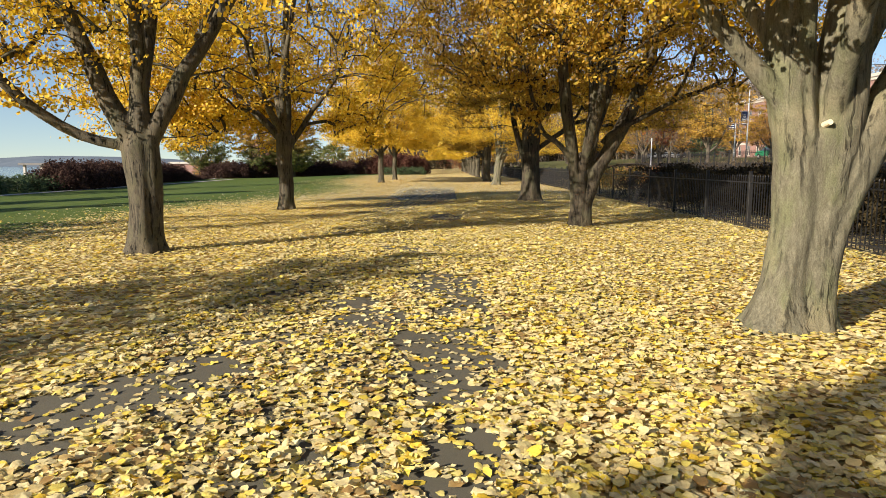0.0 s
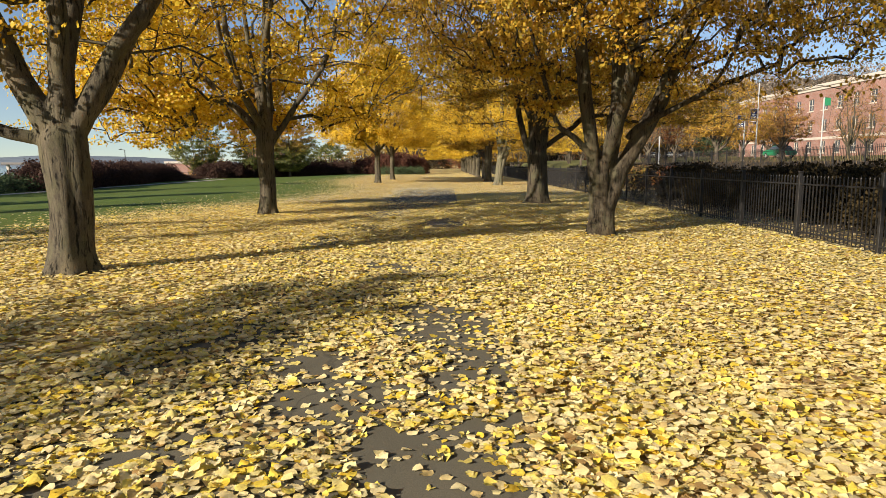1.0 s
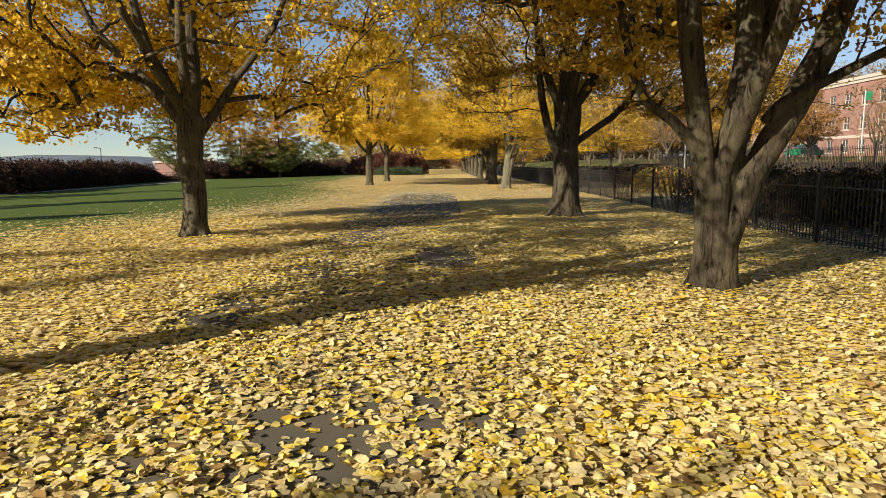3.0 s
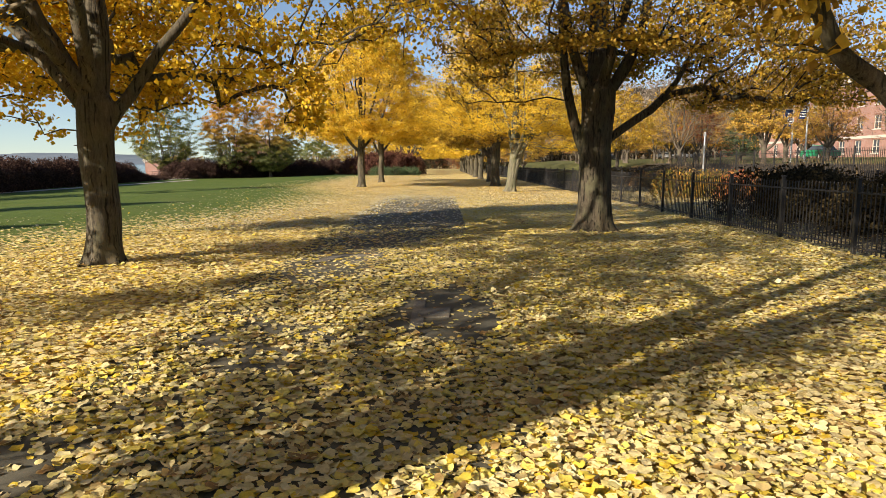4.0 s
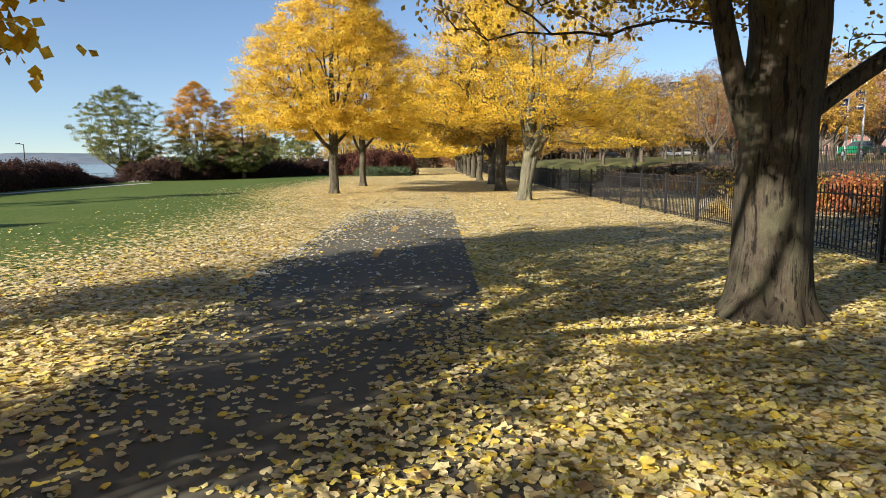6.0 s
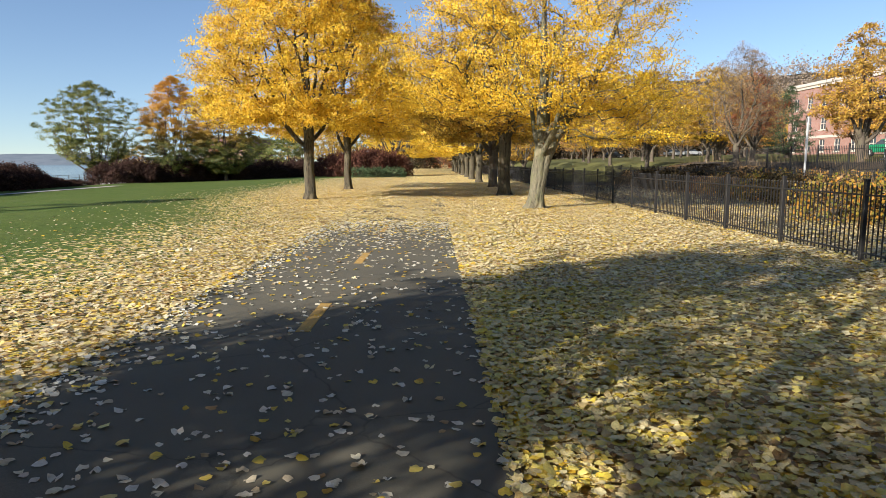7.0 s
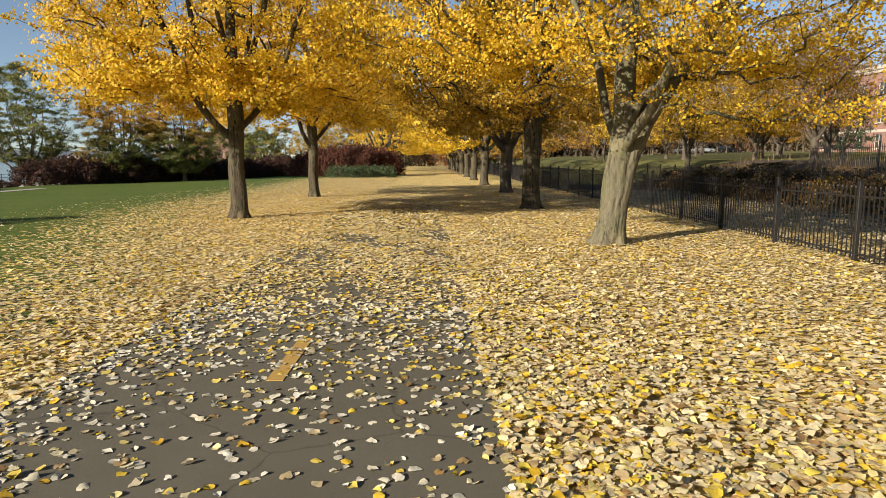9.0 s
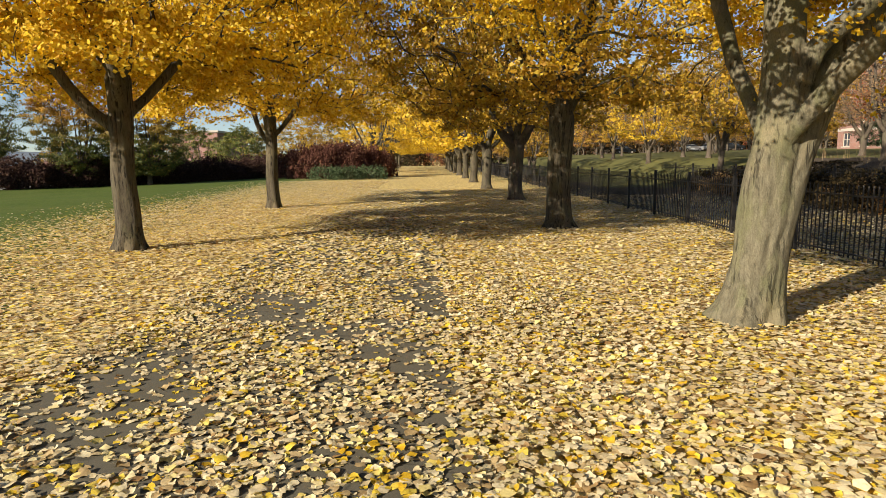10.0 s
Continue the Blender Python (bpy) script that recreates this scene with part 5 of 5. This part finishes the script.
# ---- flag poles, canopy, cars ----
def banner_pole(x, y, top, flag_top, label):
    z = float(ground_height(x, y))
    ob = thing("flag_pole", pose(x, y, z), label, "flagpole", "banner poles")
    part("pole", rod(bmesh.new(), (0, 0, 0), (0, 0, top), 0.07, 0.05), STEEL, ob)
    part("base_plate", box(bmesh.new(), -0.18, -0.18, 0, 0.18, 0.18, 0.05, 0.01), STEEL, ob)
    part("bracket", rod(bmesh.new(), (0, 0, flag_top), (-0.72, 0, flag_top), 0.02), STEEL, ob)
    cloth = part("banner", box(bmesh.new(), -0.68, -0.012, flag_top - 1.35, -0.08, 0.012, flag_top - 0.03), NAVY, ob, "navy banner with a white sail emblem")
    bm = bmesh.new()
    for k in range(5):
        zb, w = flag_top - 1.2 + 0.2 * k, 0.25 * math.cos(0.3 * k)
        for s in (-0.022, 0.016):
            vs = [bm.verts.new((-0.38 + dx, s + dy, zb + dz)) for dy in (0, 0.006) for dx, dz in ((-w, 0.03), (0, 0), (w, 0.03), (w, 0.12), (0, 0.09), (-w, 0.12))]
            bm.faces.new(vs[:6][::-1]), bm.faces.new(vs[6:])
            for q in range(6):
                bm.faces.new((vs[q], vs[(q + 1) % 6], vs[6 + (q + 1) % 6], vs[6 + q]))
    child("emblem", mesh_of("emblem", bm, WHITE), cloth, "white curved stripes")


banner_pole(29.4, 66.3, 7.2, 4.8, "tall steel pole with a navy and white banner")
banner_pole(28.1, 66.0, 5.6, 4.2, "shorter steel pole with a navy and white banner")


def sign_pole(x, y, top, panel_m, mat, label):
    z = float(ground_height(x, y))
    ob = thing("sign_post", pose(x, y, z), label, "post")
    part("pole", rod(bmesh.new(), (0, 0, -0.05), (0, 0, top), 0.05, 0.045), STEEL, ob)
    part("sign_panel", box(bmesh.new(), panel_m[0], -0.03, top - panel_m[2], panel_m[1], 0.03, top - 0.06, 0.008), mat, ob, "small panel")


sign_pole(16.3, 53.8, 3.2, (-0.09, 0.09, 0.26), ROOF, "pale post with a small grey box on the bank")
sign_pole(32.0, 60.0, 5.2, (0.05, 0.55, 0.7), TEAL, "steel pole with a small green banner on the upper lawn")


def car(x, y, turn, paint, label):
    z = float(ground_height(x, y))
    ob = thing("car", pose(x, y, z, 0, 0, turn), label, "car", "parked cars")
    bm = bmesh.new()
    prof = [(-2.2, 0.35), (-2.2, 0.75), (-2.1, 0.92), (-1.0, 1.0), (1.35, 1.0), (2.1, 0.9), (2.2, 0.6), (2.2, 0.35)]
    for side in (-0.88, 0.88):
        vs = [bm.verts.new((px, side, pz)) for px, pz in prof]
        bm.faces.new(vs if side < 0 else vs[::-1])
    bm.verts.ensure_lookup_table()
    n = len(prof)
    for k in range(n):
        bm.faces.new((bm.verts[k], bm.verts[n + k], bm.verts[n + (k + 1) % n], bm.verts[(k + 1) % n]))
    bmesh.ops.bevel(bm, geom=bm.edges[:], offset=0.05, segments=2, affect="EDGES")
    body = part("body", bm, paint, ob)
    bm = bmesh.new()
    low = [bm.verts.new(p) for p in ((-1.6, -0.8, 0.99), (1.1, -0.8, 0.99), (1.1, 0.8, 0.99), (-1.6, 0.8, 0.99))]
    top = [bm.verts.new(p) for p in ((-1.2, -0.62, 1.42), (0.4, -0.62, 1.42), (0.4, 0.62, 1.42), (-1.2, 0.62, 1.42))]
    for k in range(4):
        bm.faces.new((low[k], low[(k + 1) % 4], top[(k + 1) % 4], top[k]))
    bm.faces.new(top)
    part("glasshouse", bm, GLASS, ob, "dark windows")
    part("roof", box(bmesh.new(), -1.22, -0.64, 1.41, 0.42, 0.64, 1.47, 0.02), paint, ob)
    for wx in (-1.35, 1.35):
        for wy in (-0.8, 0.8):
            w = part("wheel", rod(bmesh.new(), (wx, wy - 0.1, 0.33), (wx, wy + 0.1, 0.33), 0.33, None, 16), TYRE, ob)
            child("rim", mesh_of("rim", rod(bmesh.new(), (wx, wy - 0.105, 0.33), (wx, wy + 0.105, 0.33), 0.2, None, 12), STEEL), w)


DARKCAR = plain("dark_car_paint", (0.04, 0.045, 0.05), 0.3, 0.5, 0.2, 0.05)
GREENCAR = plain("green_car_paint", (0.01, 0.22, 0.10), 0.35, 0.5, 0.0, 0.05)
SILVER = plain("silver_car_paint", (0.5, 0.51, 0.52), 0.3, 0.5, 0.3, 0.05)
for cx, cy, paint, label in ((54, 174, WHITE, "white parked car"), (58.5, 175, SILVER, "silver parked car"), (63, 175, DARKCAR, "dark parked car"), (41.5, 178, DARKCAR, "dark parked car")):
    car(cx, cy, 8, paint, label + " on the upper road")
car(39.5, 82.0, 92, GREENCAR, "bright green car on the road by the brick building")

# ---- lakeside: pavilion, railing ----
def pavilion(x, y):
    z = float(ground_height(x, y))
    ob = thing("pavilion", pose(x, y, z), "flat-roofed grey lakeside pavilion on posts", "pavilion")
    for px in (-0.8, 0.8):
        for py in (-1.2, 1.2):
            part("post", box(bmesh.new(), px - 0.1, py - 0.1, -0.3, px + 0.1, py + 0.1, 2.15, 0.01), CONCRETE, ob)
    part("roof", box(bmesh.new(), -1.15, -1.6, 2.15, 1.15, 1.6, 2.34, 0.02), ROOF, ob)


pavilion(-36.5, 61.0)
mast = thing("lamp_post", pose(-38.0, 82.0, float(ground_height(-38.0, 82.0))), "slender dark lamp post by the lake shore", "lamp post")
part("pole", rod(bmesh.new(), (0, 0, -0.2), (0, 0, 3.9), 0.06, 0.04), IRON, mast)
part("arm", rod(bmesh.new(), (0, 0, 3.85), (-0.4, 0, 3.95), 0.03, 0.025, 6), IRON, mast)
part("lamp_head", box(bmesh.new(), -0.7, -0.1, 3.9, -0.35, 0.1, 4.0, 0.03), IRON, mast)


def railing(x, y0, y1):
    ob = thing("railing", pose(x, y0, float(ground_height(x, y0))), "black metal railing along the lake shore", "railing")
    for k in range(int((y1 - y0) / 2) + 1):
        part("post", box(bmesh.new(), -0.03, 2 * k - 0.03, -0.4, 0.03, 2 * k + 0.03, 1.05), IRON, ob)
    for z in (0.25, 0.5, 0.75, 1.02):
        part("rail", rod(bmesh.new(), (0, 0, z), (0, y1 - y0, z), 0.02, None, 6), IRON, ob)


railing(-37.6, 56, 116)
tagged(new("pavement", grid_mesh("quay", np.array([-37.9, -35, -32.5]), np.arange(58, 118, 3.0), lambda x, y: ground_height(x, y) + 0.014, CONCRETE)), "pale concrete quay along the lake shore", "walkway", kind="structure")


def hill(name, cx, cy, length, turn, height, depth, mat, seed, label, least=0.0):
    r = np.random.default_rng(seed)
    n, mrows = 90, 7
    s = np.linspace(-1, 1, n)
    ridge = (0.55 + 0.3 * np.sin(2.1 * s + seed) + 0.12 * np.sin(6 * s) + r.normal(0, 0.02, n)) * (1 - s**6)
    ridge = np.maximum(ridge, least * (1 - s**6))
    V = []
    for k in range(mrows):
        q = k / (mrows - 1)
        V.append(np.stack([s * length / 2, np.full(n, depth * q), height * ridge * math.sin(math.pi * min(q, 0.5)) - 3 + r.normal(0, 0.01 * height, n)], -1))
    V = np.concatenate(V)
    i, j = np.meshgrid(np.arange(mrows - 1), np.arange(n - 1), indexing="ij")
    a = i * n + j
    T = np.stack([a, a + 1, a + n + 1, a, a + n + 1, a + n], -1).reshape(-1, 3)
    ob = tagged(new(name, tri_mesh(name, V, T, mat)), label, "hill", kind="structure")
    ob.matrix_basis = pose(cx, cy, 0, 0, 0, turn)


hill("backdrop", 200, 300, 700, -38, 104, 120, HILL_NEAR, 5, "bare wooded hillside behind the town", 0.5)
# woods on the near hillside
clumps, each = 2400, 20
s_at, q_at = rng.uniform(-0.95, 0.95, clumps), rng.uniform(0.0, 1.0, clumps) ** 0.6 * 0.5
ridge_at = np.maximum((0.55 + 0.3 * np.sin(2.1 * s_at + 5) + 0.12 * np.sin(6 * s_at)), 0.5) * (1 - s_at**6)
foot = np.stack([s_at * 350, 120 * q_at, 104 * ridge_at * np.sin(np.pi * np.minimum(q_at, 0.5)) - 3], -1)
way = rng.normal(0, 1, (clumps, each, 3))
way *= 0.42
tall = rng.uniform(2.5, 6.5, clumps)
at = foot[:, None] + np.stack([way[..., 0] * 0.9 * tall[:, None], way[..., 1] * 0.9 * tall[:, None], (way[..., 2] + 0.7) * tall[:, None]], -1)
V, T = leaves(rng, at.reshape(-1, 3), rng.uniform(0.5, 1.2, clumps * each), LEAF_CHIP)
far_woods = tagged(new("far_woods", tri_mesh("far_woods", V, T, HAZY_WOODS)), "bare brown woods on the far hillside", "woods", kind="stuff")
far_woods.matrix_basis = pose(200, 300, 0, 0, 0, -38)
hill("backdrop", -1900, 1500, 3600, 52, 15, 400, HILL_FAR, 8, "haze-tinted far shore across the lake")
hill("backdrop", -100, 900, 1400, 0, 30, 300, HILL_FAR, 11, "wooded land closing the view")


# ---- fallen leaves ----
def litter(rng, x0, x1, y0, y1, density, outline, lift, name, label, mat, size=(0.045, 0.088), more=1.0):
    most = 700 * more
    n = int((x1 - x0) * (y1 - y0) * most)
    p = np.stack([rng.uniform(x0, x1, n), rng.uniform(y0, y1, n)], -1)
    patch = (np.sin(p[:, 0] * 1.9 + 1.3 * np.sin(p[:, 1] * 0.8)) * np.sin(p[:, 1] * 1.25 + 1.7 * np.sin(p[:, 0] * 1.1)) + 0.6 * np.sin(p[:, 0] * 4.7 + 2 * np.sin(p[:, 1] * 2.1)) * np.sin(p[:, 1] * 3.9 + p[:, 0])) / 1.6
    patch = patch + 0.3 * np.sin(p[:, 0] * 9.3 + 2.5 * np.sin(p[:, 1] * 4.3)) * np.sin(p[:, 1] * 8.1 + 1.9 * np.sin(p[:, 0] * 5.7))
    thick = density(p[:, 0], p[:, 1], patch) * more
    keep = rng.uniform(0, most, n) < thick
    p = p[keep]
    n = len(p)
    at = np.stack([p[:, 0], p[:, 1], ground_height(p[:, 0], p[:, 1]) + lift(p[:, 0]) + rng.exponential(0.007, n) * np.clip(thick[keep] / 400 / more, 0.25, 1.3)], -1)
    V, T = leaves(rng, at, rng.uniform(*size, n), outline, flat=5.0, curl=1.0, crinkle=0.075)
    return tagged(new(name, tri_mesh(name, V, T, mat, True)), label, "leaves", kind="stuff")


def on_path(x, y, patch):
    cover = np.interp(y, [0, 14, 18, 21, 24, 27, 29, 36, 39, 42, 45, 48, 80], [560, 560, 500, 420, 170, 45, 22, 20, 60, 250, 450, 540, 540])
    # east of a slanting line the leaves lie thick up to 27 m, west of it the asphalt is nearly bare
    east = smooth_step(-0.35, 0.35, x - np.interp(y, [20, 23, 26.4, 28], [-1.05, -0.95, 0.44, 0.8]) + 0.35 * patch)
    span = smooth_step(19.3, 21.0, y) * (1 - smooth_step(26.5, 28.5, y))
    cover = cover * (1 - span) + span * (70 + 340 * east)
    # bare spots with ragged rims where feet and wind have cleared the asphalt
    strip = smooth_step(-0.15, 0.1, x) * (1 - smooth_step(0.5, 0.65, x)) * (y < 14)
    swept = np.exp(-((((x - 0.15) / 0.68) ** 2 + ((y - 19.0) / 1.25) ** 2) ** 1.5))
    limit = np.interp(y, [0, 20, 26, 38, 42, 46], [-0.34, -0.5, -1.6, -1.6, -0.45, -0.25]) + 0.22 * strip + 0.9 * swept
    held = smooth_step(-0.13, 0.13, patch - limit)
    drift = 300 * np.exp(-np.clip(x - PATH_L - 0.22 * (patch + 0.4), 0, 9) / 0.22) + np.where(y < 17, 380 * np.exp(-np.clip(PATH_R - x - 0.5 * patch, 0, 9) / 0.25), 110 * np.exp(-np.clip(PATH_R - x - 0.1 * patch, 0, 9) / 0.09))
    return np.clip(cover * held + np.interp(y, [0, 16, 18, 40, 44], [70, 70, 40, 36, 80]) * (1 - held) + drift, 10, 690)


def on_verge(x, y, patch):
    return 600 * (1 + 0.12 * patch) * np.where(y > 50, 0.4, 1.0) * np.where(x > 3, 0.8, 1.0)


def on_lawn(x, y, patch):
    edge = np.interp(y, [0, 20, 27, 34, 43, 50, 60, 90], [-8.6, -8.6, -6.2, -4.7, -4.9, -7.0, -9.0, -9.5])
    d = np.clip((x - edge) / 3.2 + 0.45, 0, 1)
    return 420 * d**1.6 * (1 + 0.3 * patch) * np.where(y > 46, 0.5, 1.0) + 16 * smooth_step(edge - 7, edge, x)


rng = np.random.default_rng(5)
on_ground, on_asphalt = (lambda x: 0.010 + 0 * x), (lambda x: 0.014 + 0.011 * (1 - np.abs(x - PATH_MID) / 1.6))
CARPET, STREWN = "thick carpet of pale yellow fallen linden leaves", "pale and yellow fallen linden leaves scattered over the asphalt"
litter(rng, PATH_L + 0.04, PATH_R - 0.04, 2.0, 20, on_path, LEAF_FINE, on_asphalt, "fallen_leaves", STREWN, LITTER, (0.036, 0.074), 1.35)
for y0, y1, mat in ((20, 28, LITTER), (28, 42, LITTER_WHITE), (42, 50, LITTER_PALE)):
    litter(rng, PATH_L + 0.04, PATH_R - 0.04, y0, y1, on_path, LEAF_FINE, on_asphalt, "fallen_leaves", STREWN, mat, (0.036, 0.074), 1.35)
litter(rng, PATH_L + 0.04, PATH_R - 0.04, 50, 76, lambda x, y, q: 260 + 0 * x, LEAF_FAR, on_asphalt, "fallen_leaves", STREWN, LITTER_PALE, (0.07, 0.12))
# leaf colour changes at 33 m to match a crown shadow's edge, paler beyond
for y0, y1, mat in ((2.0, 33, LITTER), (33, 50, LITTER_PALE)):
    litter(rng, PATH_R - 0.1, 2.2, y0, y1, on_verge, LEAF_FINE, on_ground, "fallen_leaves", CARPET, mat, (0.038, 0.078), 1.25)
    litter(rng, 2.2, 4.2, y0, y1, on_verge, LEAF_FIVE, on_ground, "fallen_leaves", CARPET, mat)
    litter(rng, 4.2, 6.9, y0, y1, on_verge, LEAF_FAR, on_ground, "fallen_leaves", CARPET, mat)
litter(rng, PATH_R - 0.1, 6.9, 50, 76, on_verge, LEAF_FAR, on_ground, "fallen_leaves", CARPET, LITTER_PALE, (0.06, 0.10))
litter(rng, 6.9, 13.5, 8.0, 70, lambda x, y, q: np.interp(y, [8, 30, 36, 70], [9, 16, 230, 150]) * (1 + 0.8 * q) * np.clip((14 - x) / 4, 0, 1), LEAF_FAR, on_ground, "fallen_leaves", "fallen leaves on the ground behind the fence", LITTER_PALE)
litter(rng, -12.5, PATH_L + 0.1, 2.0, 27, on_lawn, LEAF_FAR, on_ground, "fallen_leaves", "pale yellow fallen leaves thinning out over the green lawn", LITTER)
litter(rng, -12.5, PATH_L + 0.1, 27, 90, on_lawn, LEAF_FAR, on_ground, "fallen_leaves", "yellow fallen leaves thinning out over the green lawn", LITTER_PALE)
